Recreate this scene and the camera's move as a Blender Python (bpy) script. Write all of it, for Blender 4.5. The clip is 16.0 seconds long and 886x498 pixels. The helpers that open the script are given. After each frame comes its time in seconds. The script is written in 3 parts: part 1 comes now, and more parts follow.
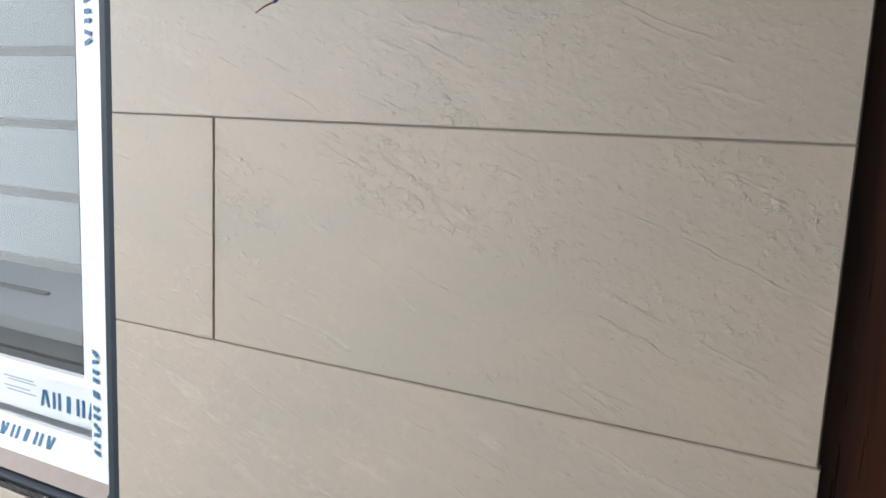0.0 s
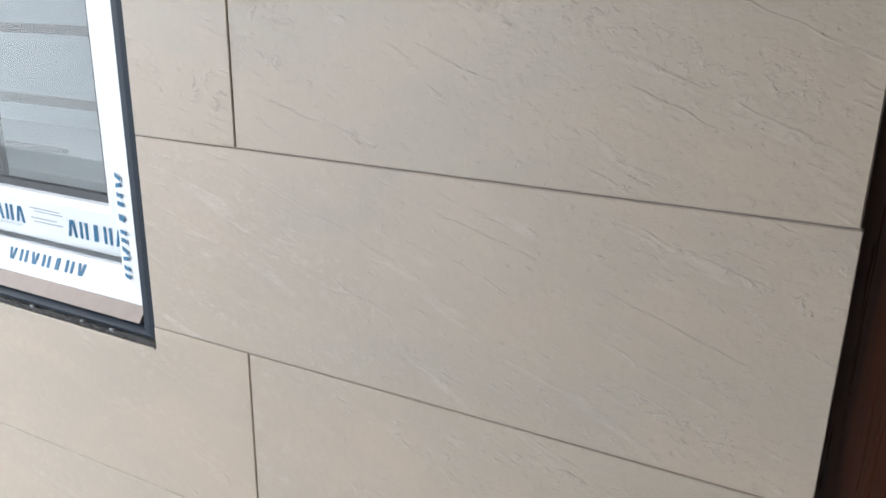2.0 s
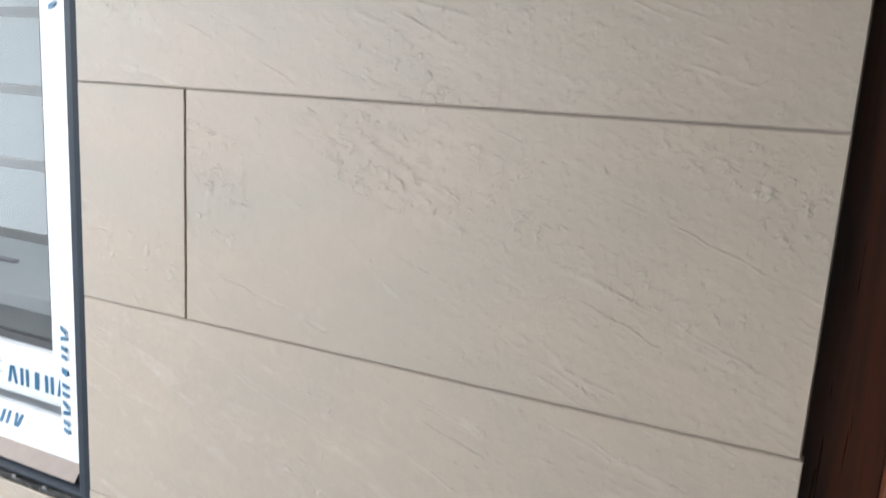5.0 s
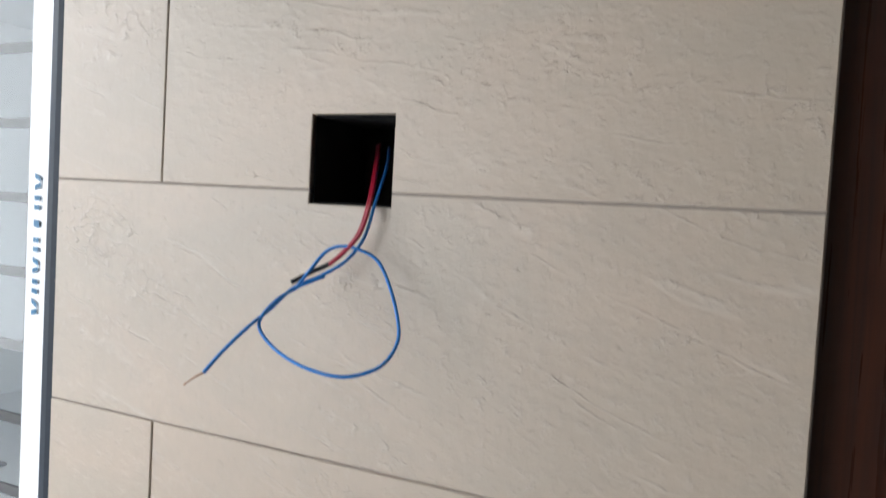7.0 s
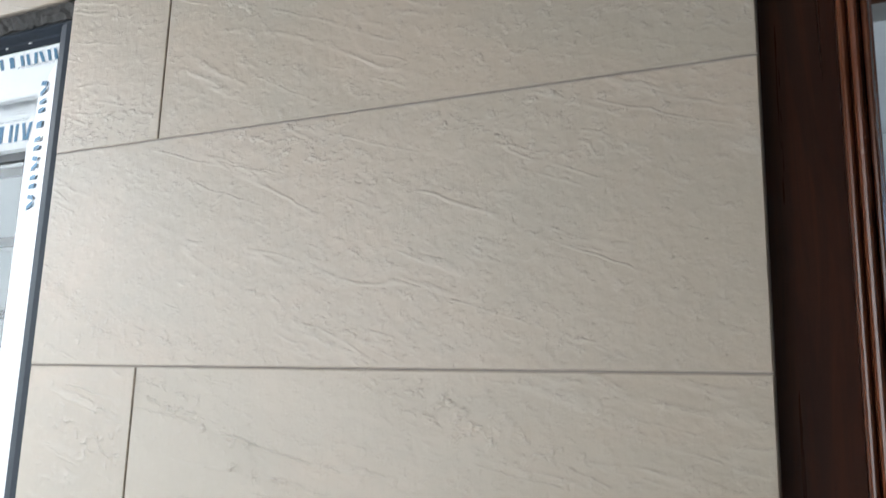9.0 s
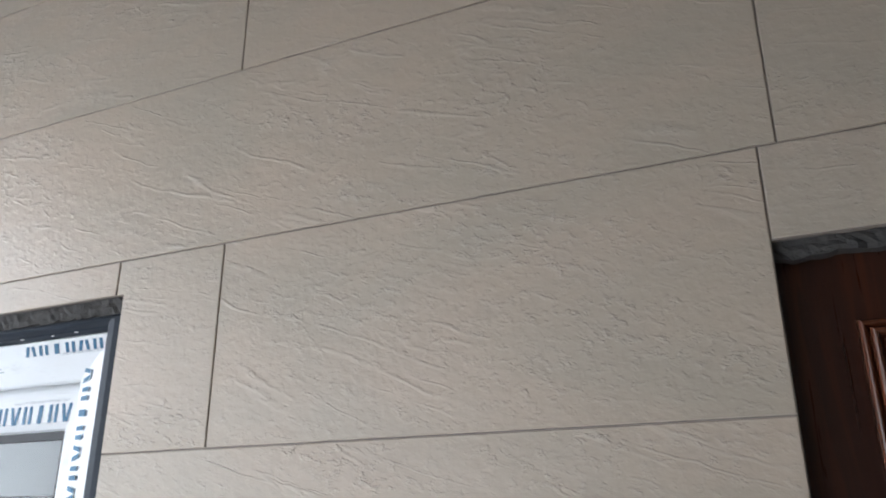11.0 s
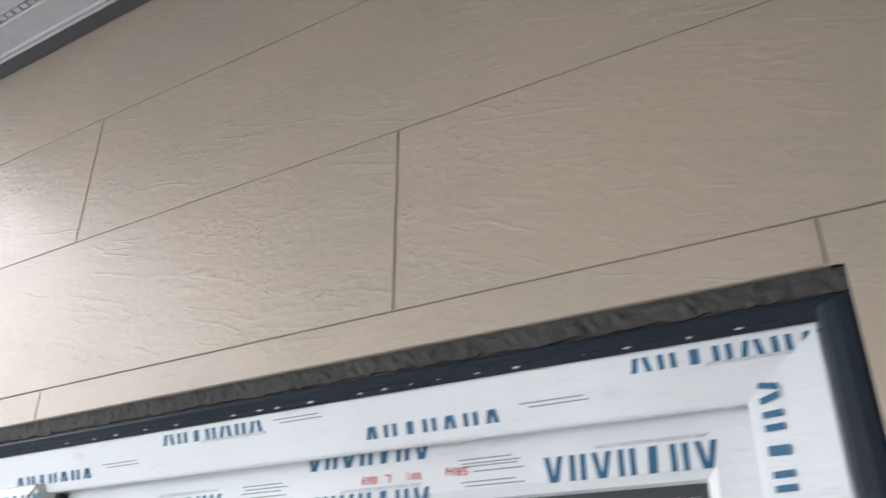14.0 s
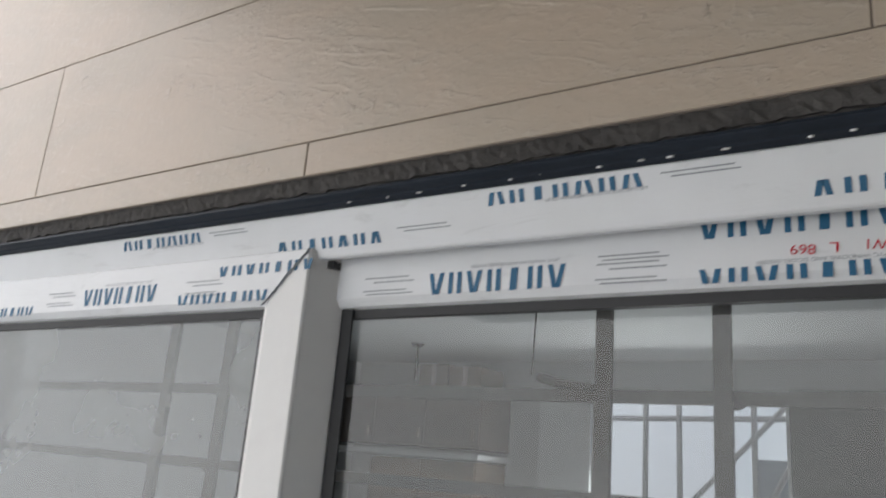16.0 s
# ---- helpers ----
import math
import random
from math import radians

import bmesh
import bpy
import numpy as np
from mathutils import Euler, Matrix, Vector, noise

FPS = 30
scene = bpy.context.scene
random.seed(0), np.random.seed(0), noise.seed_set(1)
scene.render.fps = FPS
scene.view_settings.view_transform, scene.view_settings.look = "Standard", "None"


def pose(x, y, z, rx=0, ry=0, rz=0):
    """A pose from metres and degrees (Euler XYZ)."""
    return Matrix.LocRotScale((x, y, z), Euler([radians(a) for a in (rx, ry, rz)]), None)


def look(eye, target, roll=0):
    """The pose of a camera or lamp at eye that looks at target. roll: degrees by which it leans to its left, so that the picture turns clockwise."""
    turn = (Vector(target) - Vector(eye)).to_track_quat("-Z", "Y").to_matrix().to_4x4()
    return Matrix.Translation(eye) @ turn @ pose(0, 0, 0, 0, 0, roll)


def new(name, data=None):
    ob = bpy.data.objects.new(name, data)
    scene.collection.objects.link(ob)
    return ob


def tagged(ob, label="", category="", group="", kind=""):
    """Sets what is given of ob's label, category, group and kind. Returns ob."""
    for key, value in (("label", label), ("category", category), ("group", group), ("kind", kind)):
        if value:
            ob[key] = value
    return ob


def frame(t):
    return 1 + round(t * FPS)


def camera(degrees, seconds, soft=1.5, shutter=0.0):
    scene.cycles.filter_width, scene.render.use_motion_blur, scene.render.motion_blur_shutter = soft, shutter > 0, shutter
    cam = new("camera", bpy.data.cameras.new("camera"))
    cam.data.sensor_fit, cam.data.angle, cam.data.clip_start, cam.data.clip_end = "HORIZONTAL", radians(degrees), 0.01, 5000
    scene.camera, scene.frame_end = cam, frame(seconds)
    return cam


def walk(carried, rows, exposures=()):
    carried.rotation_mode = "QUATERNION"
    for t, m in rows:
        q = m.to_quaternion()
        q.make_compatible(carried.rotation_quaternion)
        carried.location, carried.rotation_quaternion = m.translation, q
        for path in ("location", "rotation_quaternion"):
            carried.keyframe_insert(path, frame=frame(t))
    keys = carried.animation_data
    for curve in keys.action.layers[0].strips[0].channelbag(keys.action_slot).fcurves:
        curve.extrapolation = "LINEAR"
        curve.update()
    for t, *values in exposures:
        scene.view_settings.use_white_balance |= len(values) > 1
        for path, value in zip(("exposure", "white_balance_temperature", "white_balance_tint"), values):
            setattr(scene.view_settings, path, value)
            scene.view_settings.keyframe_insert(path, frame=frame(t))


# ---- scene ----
cam = camera(59.1, 16.0, soft=1.5, shutter=0.35)
EXPOSURES = [(0.0, 1.18, 6450, 9), (1.5, 1.22, 6400, 9), (3.0, 1.08, 6150, 9), (5.5, 1.4, 6450, 9), (7.0, 1.38, 6550, 11), (8.0, 1.28, 6650, 9), (9.5, 1.7, 6250, 7), (12.0, 1.3, 6350, 13), (13.5, 1.3, 6400, 11), (14.5, 0.68, 7000, 13), (15.0, 0.58, 7050, 13), (16.0, 0.24, 7050, 13)]
PATH = [
    (0, (0.092, 0.074, 1.334), (-0.805, 1.835, 1.03), 2.6),
    (0.5, (0.096, 0.084, 1.321), (-0.827, 1.816, 0.934), 0.5),
    (1, (0.1, 0.087, 1.296), (-0.786, 1.817, 0.825), -0.1),
    (1.5, (0.093, 0.084, 1.274), (-0.784, 1.795, 0.723), 0.6),
    (2, (0.086, 0.072, 1.263), (-0.808, 1.756, 0.659), 1.0),
    (2.5, (0.089, 0.061, 1.245), (-0.848, 1.72, 0.637), 1.6),
    (3, (0.081, 0.044, 1.233), (-0.843, 1.682, 0.554), 2.0),
    (5.5, (0.081, 0.106, 1.39), (-0.729, 1.911, 1.094), 3.1),
    (6, (0.08, 0.115, 1.437), (-0.733, 1.929, 1.214), 2.2),
    (6.5, (0.1, 0.113, 1.48), (-0.723, 1.93, 1.321), 2.6),
    (7, (0.099, 0.117, 1.524), (-0.79, 1.905, 1.43), 3.2),
    (7.5, (0.103, 0.115, 1.586), (-0.792, 1.903, 1.623), 1.7),
    (8, (0.11, 0.102, 1.637), (-0.794, 1.878, 1.797), 1.5),
    (8.5, (0.107, 0.093, 1.672), (-0.777, 1.867, 1.939), 1.8),
    (9, (0.109, 0.092, 1.718), (-0.706, 1.881, 2.084), 1.5),
    (9.5, (0.114, 0.076, 1.752), (-0.656, 1.865, 2.207), 1.1),
    (9.7, (0.127, 0.074, 1.782), (-0.607, 1.867, 2.277), 0.2),
    (11.8, (0.014, -0.009, 1.867), (-0.787, 1.669, 2.603), -0.9),
    (12, (-0.02, 0.001, 1.865), (-0.846, 1.669, 2.599), -0.5),
    (12.5, (-0.133, 0.067, 1.884), (-0.988, 1.708, 2.645), -1.6),
    (13, (-0.222, 0.115, 1.911), (-1.128, 1.708, 2.711), -1.5),
    (13.5, (-0.383, 0.061, 1.897), (-1.203, 1.663, 2.769), -0.1),
    (14, (-0.522, 0.041, 1.871), (-1.43, 1.59, 2.752), 0.0),
    (14.5, (-0.638, 0.063, 1.866), (-1.621, 1.595, 2.695), -1.5),
    (15, (-0.726, 0.1, 1.863), (-1.749, 1.606, 2.69), 1.3),
    (15.5, (-0.809, 0.102, 1.839), (-1.867, 1.639, 2.559), 4.2),
    (16, (-0.877, 0.05, 1.821), (-1.935, 1.657, 2.366), 4.7),
]
walk(cam, [(t, look(eye, target, roll)) for t, eye, target, roll in PATH], EXPOSURES)

# ---- light ----
SUN_TO = Vector((-0.78, -0.36, 0.54)).normalized()
world = bpy.data.worlds.new("world")
scene.world = world
world.use_nodes = True
wn = world.node_tree.nodes
sky = wn.new("ShaderNodeTexSky")
sky.sky_type, sky.sun_disc = "NISHITA", False
sky.sun_elevation = math.asin(SUN_TO.z)
sky.sun_rotation = math.atan2(SUN_TO.x, SUN_TO.y)
sky.dust_density, sky.air_density, sky.ozone_density = 0.2, 0.7, 1.5
wn["Background"].inputs[1].default_value = 0.115
world.node_tree.links.new(sky.outputs[0], wn["Background"].inputs[0])
sun = new("sun", bpy.data.lights.new("sun", "SUN"))
sun.data.energy, sun.data.angle, sun.data.color = 1.55, radians(55), (1.0, 0.985, 0.96)
sun.matrix_world = look(SUN_TO * 20, (0, 0, 0))


# ---- materials ----
def material(name, colour, rough=0.6, metal=0.0):
    m = bpy.data.materials.new(name)
    m.use_nodes = True
    b = m.node_tree.nodes["Principled BSDF"]
    b.inputs["Base Color"].default_value = (*colour, 1)
    b.inputs["Roughness"].default_value = rough
    b.inputs["Metallic"].default_value = metal
    return m


class Graph:
    """Short hand for the node tree of one material."""

    def __init__(self, m):
        self.tree = m.node_tree
        self.bsdf = m.node_tree.nodes["Principled BSDF"]
        self.coord = self.node("ShaderNodeTexCoord").outputs["Object"]

    def node(self, kind, **fields):
        n = self.tree.nodes.new(kind)
        if "operation" in fields:
            n.operation = fields["operation"]
        if "feature" in fields:
            n.feature = fields["feature"]
        if "data_type" in fields:
            n.data_type, n.blend_type = fields["data_type"], fields["blend_type"]
        return n

    def link(self, a, b):
        if isinstance(a, bpy.types.NodeSocket):
            self.tree.links.new(a, b)
        else:
            b.default_value = a

    def mapping(self, scale=(1, 1, 1), rot=(0, 0, 0), loc=(0, 0, 0), vec=None):
        n = self.node("ShaderNodeMapping")
        self.link(vec or self.coord, n.inputs["Vector"])
        self.link(loc, n.inputs["Location"])
        self.link(rot, n.inputs["Rotation"])
        self.link(scale, n.inputs["Scale"])
        return n.outputs[0]

    def noise(self, vec, scale, detail=4.0, rough=0.55, distort=0.0):
        n = self.node("ShaderNodeTexNoise")
        self.link(vec, n.inputs["Vector"])
        self.link(scale, n.inputs["Scale"])
        self.link(detail, n.inputs["Detail"])
        self.link(rough, n.inputs["Roughness"])
        self.link(distort, n.inputs["Distortion"])
        return n.outputs["Fac"]

    def ramp(self, fac, a, b, ca=(0, 0, 0, 1), cb=(1, 1, 1, 1)):
        n = self.node("ShaderNodeMapRange")
        n.interpolation_type = "SMOOTHSTEP"
        self.link(fac, n.inputs[0])
        self.link(a, n.inputs[1])
        self.link(b, n.inputs[2])
        return n.outputs[0]

    def math(self, op, a, b=0.0):
        n = self.node("ShaderNodeMath", operation=op)
        self.link(a, n.inputs[0])
        self.link(b, n.inputs[1])
        return n.outputs[0]

    def mix(self, fac, a, b, kind="MIX"):
        n = self.node("ShaderNodeMix", data_type="RGBA", blend_type=kind)
        self.link(fac, n.inputs["Factor"])
        self.link(a if isinstance(a, bpy.types.NodeSocket) else (*a, 1), n.inputs["A"])
        self.link(b if isinstance(b, bpy.types.NodeSocket) else (*b, 1), n.inputs["B"])
        return n.outputs["Result"]

    def bump(self, height, distance, strength=1.0, normal=None):
        n = self.node("ShaderNodeBump")
        self.link(height, n.inputs["Height"])
        self.link(distance, n.inputs["Distance"])
        self.link(strength, n.inputs["Strength"])
        if normal:
            self.link(normal, n.inputs["Normal"])
        return n.outputs[0]

    def set(self, name, value):
        self.link(value, self.bsdf.inputs[name])


def plain(name, colour, rough=0.6, metal=0.0, grain=60.0, vary=0.12, relief=0.0004, stain=3.0, stain_vary=0.12):
    """A surface with fine grain and large stains."""
    m = material(name, colour, rough, metal)
    g = Graph(m)
    fine, big = g.noise(g.coord, grain, 6, 0.65), g.noise(g.coord, stain, 5, 0.6, 0.4)
    f1 = g.math("ADD", g.math("MULTIPLY", g.math("SUBTRACT", fine, 0.5), 2 * vary), 1.0)
    f2 = g.math("ADD", g.math("MULTIPLY", g.math("SUBTRACT", big, 0.5), 2 * stain_vary), 1.0)
    val = g.math("MULTIPLY", f1, f2)
    n = g.node("ShaderNodeVectorMath", operation="SCALE")
    n.inputs[0].default_value = colour
    g.link(val, n.inputs["Scale"])
    g.link(n.outputs[0], g.bsdf.inputs["Base Color"])
    g.set("Roughness", g.math("ADD", g.math("MULTIPLY", g.math("SUBTRACT", big, 0.5), 0.2), rough))
    if relief:
        g.set("Normal", g.bump(fine, relief))
    return m


def tile_material():
    """Matt beige vitrified tile with a pressed, slate-like face: slanting bands of small lumps, a few wavy ridges and a leathery grain."""
    m = material("beige_tile", (0.5, 0.44, 0.37), 0.42)
    g = Graph(m)
    rnd = g.node("ShaderNodeObjectInfo").outputs["Random"]
    shift = g.node("ShaderNodeCombineXYZ")
    g.link(g.math("MULTIPLY", rnd, 37.0), shift.inputs[0])
    g.link(g.math("MULTIPLY", rnd, 91.0), shift.inputs[2])
    moved = g.node("ShaderNodeVectorMath", operation="ADD")
    g.link(g.coord, moved.inputs[0])
    g.link(shift.outputs[0], moved.inputs[1])
    v = moved.outputs[0]
    lean = g.node("ShaderNodeCombineXYZ")
    g.link(g.math("ADD", g.math("MULTIPLY", rnd, -0.22), -0.16), lean.inputs[1])
    along = g.mapping((1, 1, 1), lean.outputs[0], (0, 0, 0), v)
    warp = g.node("ShaderNodeTexNoise")
    g.link(along, warp.inputs["Vector"])
    warp.inputs["Scale"].default_value, warp.inputs["Detail"].default_value = 30.0, 2.0
    bent = g.node("ShaderNodeVectorMath", operation="MULTIPLY_ADD")
    g.link(warp.outputs["Color"], bent.inputs[0])
    bent.inputs[1].default_value = (0.010, 0.0, 0.008)
    g.link(along, bent.inputs[2])
    wavy = bent.outputs[0]
    # bands in which the lumps crowd together
    band = g.ramp(g.noise(g.mapping((3.2, 1, 21), (0, 0, 0), (2, 0, 7), wavy), 1.0, 4, 0.6), 0.44, 0.66)
    patch = g.ramp(g.noise(g.mapping((7, 1, 12), (0, 0, 0), (6, 0, 3), v), 1.0, 3, 0.55), 0.40, 0.62)
    crowd = g.math("MULTIPLY", band, g.math("ADD", g.math("MULTIPLY", patch, 0.7), 0.3))
    grit = g.noise(g.mapping((78, 1, 120), (0, 0, 0), (4, 0, 2), wavy), 1.0, 5, 0.66)
    lump = g.ramp(grit, 0.46, 0.86)
    pit = g.ramp(g.noise(g.mapping((100, 1, 130), (0, 0, 0), (8, 0, 1), wavy), 1.0, 3, 0.6), 0.60, 0.80)
    # wavy ridges, broken along their length
    ridges = []
    for k, (sx, sz, at, wide) in enumerate(((2.2, 20, 0.50, 0.020), (3.4, 32, 0.47, 0.026))):
        n1 = g.noise(g.mapping((sx, 1, sz), (0, 0, 0), (3.1 * k, 0, 1.7 * k), wavy), 1.0, 2, 0.5)
        line = g.ramp(g.math("ABSOLUTE", g.math("SUBTRACT", n1, at)), wide, 0.0)
        gate = g.ramp(g.noise(g.mapping((10, 1, 22), (0, 0, 0), (5, 2, 1 + k), along), 1.0, 4, 0.62), 0.49, 0.63)
        ridges.append(g.math("MULTIPLY", line, gate))
    ridge = g.math("MAXIMUM", ridges[0], g.math("MULTIPLY", ridges[1], 0.7))
    ridge = g.math("MULTIPLY", ridge, g.math("ADD", g.math("MULTIPLY", lump, 0.6), 0.4))
    grain = g.noise(v, 480, 3, 0.7)
    mid = g.noise(g.mapping((120, 1, 70), (0, 0, 0), (0, 0, 0), v), 1.0, 4, 0.6)
    soft = g.noise(g.mapping((16, 1, 48), (0, 0, 0), (0, 0, 0), wavy), 1.0, 5, 0.62)
    h = g.math("MULTIPLY", ridge, 1.05)
    h = g.math("ADD", h, g.math("MULTIPLY", g.math("MULTIPLY", lump, g.math("ADD", crowd, 0.26)), 1.35))
    h = g.math("SUBTRACT", h, g.math("MULTIPLY", pit, 0.30))
    h = g.math("ADD", h, g.math("MULTIPLY", soft, 0.80))
    h = g.math("ADD", h, g.math("MULTIPLY", mid, 0.60))
    h = g.math("ADD", h, g.math("MULTIPLY", grain, 0.08))
    g.set("Normal", g.bump(h, 0.0011))
    cloud = g.noise(g.mapping((2.5, 1, 5), (0, 0, 0), (0, 0, 0), v), 1.4, 5, 0.6, 0.6)
    col = g.mix(g.ramp(cloud, 0.3, 0.7), (0.550, 0.442, 0.343), (0.485, 0.415, 0.330))
    blotch = g.ramp(g.noise(g.mapping((14, 1, 22), (0, 0, 0), (3, 0, 9), wavy), 1.0, 5, 0.65), 0.42, 0.68)
    col = g.mix(g.math("MULTIPLY", blotch, 0.30), col, (0.44, 0.385, 0.315))
    col = g.mix(g.math("MULTIPLY", g.ramp(mid, 0.46, 0.66), 0.14), col, (0.40, 0.345, 0.28))
    col = g.mix(g.math("MULTIPLY", pit, 0.35), col, (0.34, 0.285, 0.225))
    # glints on ridges and lumps, painted into the colour as paler flecks
    glint = g.math("MAXIMUM", ridge, g.math("MULTIPLY", g.math("MULTIPLY", lump, g.math("ADD", crowd, 0.2)), 1.2))
    col = g.mix(g.math("MULTIPLY", glint, 0.75), col, (0.66, 0.60, 0.52))
    other = g.node("ShaderNodeMath", operation="FRACT")
    g.link(g.math("MULTIPLY", rnd, 17.3), other.inputs[0])
    col = g.mix(g.math("MULTIPLY", other.outputs[0], 0.55), col, g.mix(g.ramp(cloud, 0.3, 0.7), (0.555, 0.440, 0.335), (0.50, 0.420, 0.325)))
    g.set("Base Color", col)
    g.set("Roughness", g.math("ADD", g.math("MULTIPLY", mid, 0.2), 0.27))
    return m


def wood_material():
    m = material("polished_brown_wood", (0.09, 0.03, 0.015), 0.3)
    g = Graph(m)
    v = g.mapping((30, 30, 1.6))
    grain = g.noise(v, 2.2, 8, 0.62, 0.8)
    fine = g.noise(g.mapping((220, 220, 6)), 1.0, 4, 0.6)
    knots = g.noise(g.mapping((12, 12, 2.2)), 1.4, 3, 0.5, 1.8)
    col = g.mix(g.ramp(grain, 0.32, 0.68), (0.026, 0.008, 0.0045), (0.066, 0.019, 0.008))
    col = g.mix(g.math("MULTIPLY", g.ramp(fine, 0.5, 0.75), 0.5), col, (0.022, 0.008, 0.005))
    col = g.mix(g.math("MULTIPLY", g.ramp(knots, 0.60, 0.68), 0.6), col, (0.02, 0.007, 0.004))
    g.set("Base Color", col)
    g.set("Roughness", g.math("ADD", g.math("MULTIPLY", fine, 0.2), 0.20))
    g.set("Normal", g.bump(grain, 0.0002))
    return m


def glass_material(name, least, most):
    """A thin pane: clear, mirroring by its angle, with a film of building dust. Laid thick, the film also paints in
    reflection.
    """
    m = bpy.data.materials.new(name)
    m.use_nodes = True
    t = m.node_tree
    t.nodes.clear()
    out = t.nodes.new("ShaderNodeOutputMaterial")
    clear, gloss, dust = (t.nodes.new("ShaderNodeBsdf" + k) for k in ("Transparent", "Glossy", "Diffuse"))
    clear.inputs[0].default_value = (0.86, 0.90, 0.90, 1)
    gloss.inputs[1].default_value = 0.02
    dust.inputs[0].default_value = (0.76, 0.78, 0.78, 1)
    fres = t.nodes.new("ShaderNodeFresnel")
    fres.inputs[0].default_value = 1.75
    mix = t.nodes.new("ShaderNodeMixShader")
    t.links.new(fres.outputs[0], mix.inputs[0])
    t.links.new(clear.outputs[0], mix.inputs[1])
    t.links.new(gloss.outputs[0], mix.inputs[2])
    co = t.nodes.new("ShaderNodeTexCoord")
    n = t.nodes.new("ShaderNodeTexNoise")
    n.inputs["Scale"].default_value, n.inputs["Detail"].default_value = 5.0, 8.0
    t.links.new(co.outputs["Object"], n.inputs["Vector"])
    r = t.nodes.new("ShaderNodeMapRange")
    for i, val in ((1, 0.3), (2, 0.8), (3, least), (4, most)):
        r.inputs[i].default_value = val
    spot = t.nodes.new("ShaderNodeTexNoise")
    spot.inputs["Scale"].default_value, spot.inputs["Detail"].default_value = 130.0, 3.0
    t.links.new(co.outputs["Object"], spot.inputs["Vector"])
    keen = t.nodes.new("ShaderNodeMapRange")
    for i, val in ((1, 0.70), (2, 0.80), (3, 0.0), (4, 0.6)):
        keen.inputs[i].default_value = val
    t.links.new(spot.outputs["Fac"], keen.inputs[0])
    both = t.nodes.new("ShaderNodeMath")
    t.links.new(n.outputs["Fac"], both.inputs[0])
    t.links.new(keen.outputs[0], both.inputs[1])
    t.links.new(both.outputs[0], r.inputs[0])
    mix2 = t.nodes.new("ShaderNodeMixShader")
    t.links.new(r.outputs[0], mix2.inputs[0])
    t.links.new(mix.outputs[0], mix2.inputs[1])
    t.links.new(dust.outputs[0], mix2.inputs[2])
    t.links.new(mix2.outputs[0], out.inputs[0])
    return m


def clear_material():
    """The inner faces of a pane: clear alone, since its outer face mirrors for both."""
    m = bpy.data.materials.new("clear_glass_back")
    m.use_nodes = True
    t = m.node_tree
    t.nodes.clear()
    out, clear = t.nodes.new("ShaderNodeOutputMaterial"), t.nodes.new("ShaderNodeBsdfTransparent")
    clear.inputs[0].default_value = (0.97, 0.98, 0.98, 1)
    t.links.new(clear.outputs[0], out.inputs[0])
    return m


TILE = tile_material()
GROUT = plain("dark_grout", (0.28, 0.24, 0.21), 0.9)
MORTAR = plain("grey_mortar", (0.075, 0.070, 0.066), 0.95, grain=110, vary=0.5, relief=0.003, stain=14, stain_vary=0.5)
WOOD = wood_material()
LINER = plain("dark_grey_profile", (0.026, 0.034, 0.046), 0.50, grain=140, vary=0.25, relief=0.0002, stain=9, stain_vary=0.4)
LINER.node_tree.nodes["Principled BSDF"].inputs["Specular IOR Level"].default_value = 0.18


def film_material():
    """White film: faint wrinkles, grey scuffs and a few dark specks of dirt."""
    m = material("white_protective_film", (0.80, 0.81, 0.82), 0.35)
    g = Graph(m)
    scuff = g.math("MULTIPLY", g.ramp(g.noise(g.mapping((6, 6, 30)), 2.0, 6, 0.7, 0.6), 0.56, 0.72), 0.35)
    speck = g.ramp(g.noise(g.coord, 60, 4, 0.75), 0.73, 0.77)
    big = g.noise(g.coord, 5, 4, 0.6)
    col = g.mix(g.ramp(big, 0.3, 0.7), (0.82, 0.83, 0.84), (0.76, 0.77, 0.77))
    col = g.mix(scuff, col, (0.52, 0.52, 0.51))
    col = g.mix(g.math("MULTIPLY", speck, 0.7), col, (0.12, 0.11, 0.10))
    g.set("Base Color", col)
    g.set("Roughness", g.math("ADD", g.math("MULTIPLY", big, 0.25), 0.22))
    g.set("Normal", g.bump(g.noise(g.mapping((8, 30, 40)), 2.0, 4, 0.6, 0.8), 0.0006))
    return m


FILM = film_material()
UPVC = plain("white_upvc", (0.78, 0.77, 0.75), 0.3, grain=50, vary=0.03, relief=0.0001, stain=6, stain_vary=0.08)
BLUE = plain("blue_print", (0.004, 0.115, 0.23), 0.5, grain=90, vary=0.2, relief=0)
GREYPRINT = plain("grey_print", (0.30, 0.32, 0.34), 0.5, relief=0)
REDPEN = plain("red_pen", (0.6, 0.03, 0.05), 0.6, relief=0)
GASKET = plain("black_rubber", (0.012, 0.012, 0.014), 0.5)
GLASS = glass_material("dusty_window_glass", 0.03, 0.07)
# more film than dust alone: it imitates the pane's bright reflection
MILKY = glass_material("milky_dust_on_glass", 0.20, 0.36)
CLEAR = clear_material()
IRON = plain("painted_grille_iron", (0.048, 0.040, 0.037), 0.55, grain=80, vary=0.3, relief=0.0008, stain=10, stain_vary=0.3)
PLASTER = plain("pale_wall_plaster", (0.66, 0.67, 0.68), 0.85, grain=45, vary=0.06, stain=1.5, stain_vary=0.12)
CONCRETE = plain("grey_cement", (0.30, 0.295, 0.285), 0.9, grain=30, vary=0.2, relief=0.002, stain=2, stain_vary=0.25)
# very dark tone: an unlit look is held in this colour
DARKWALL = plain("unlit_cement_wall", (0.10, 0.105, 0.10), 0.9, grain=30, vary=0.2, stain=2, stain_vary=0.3)
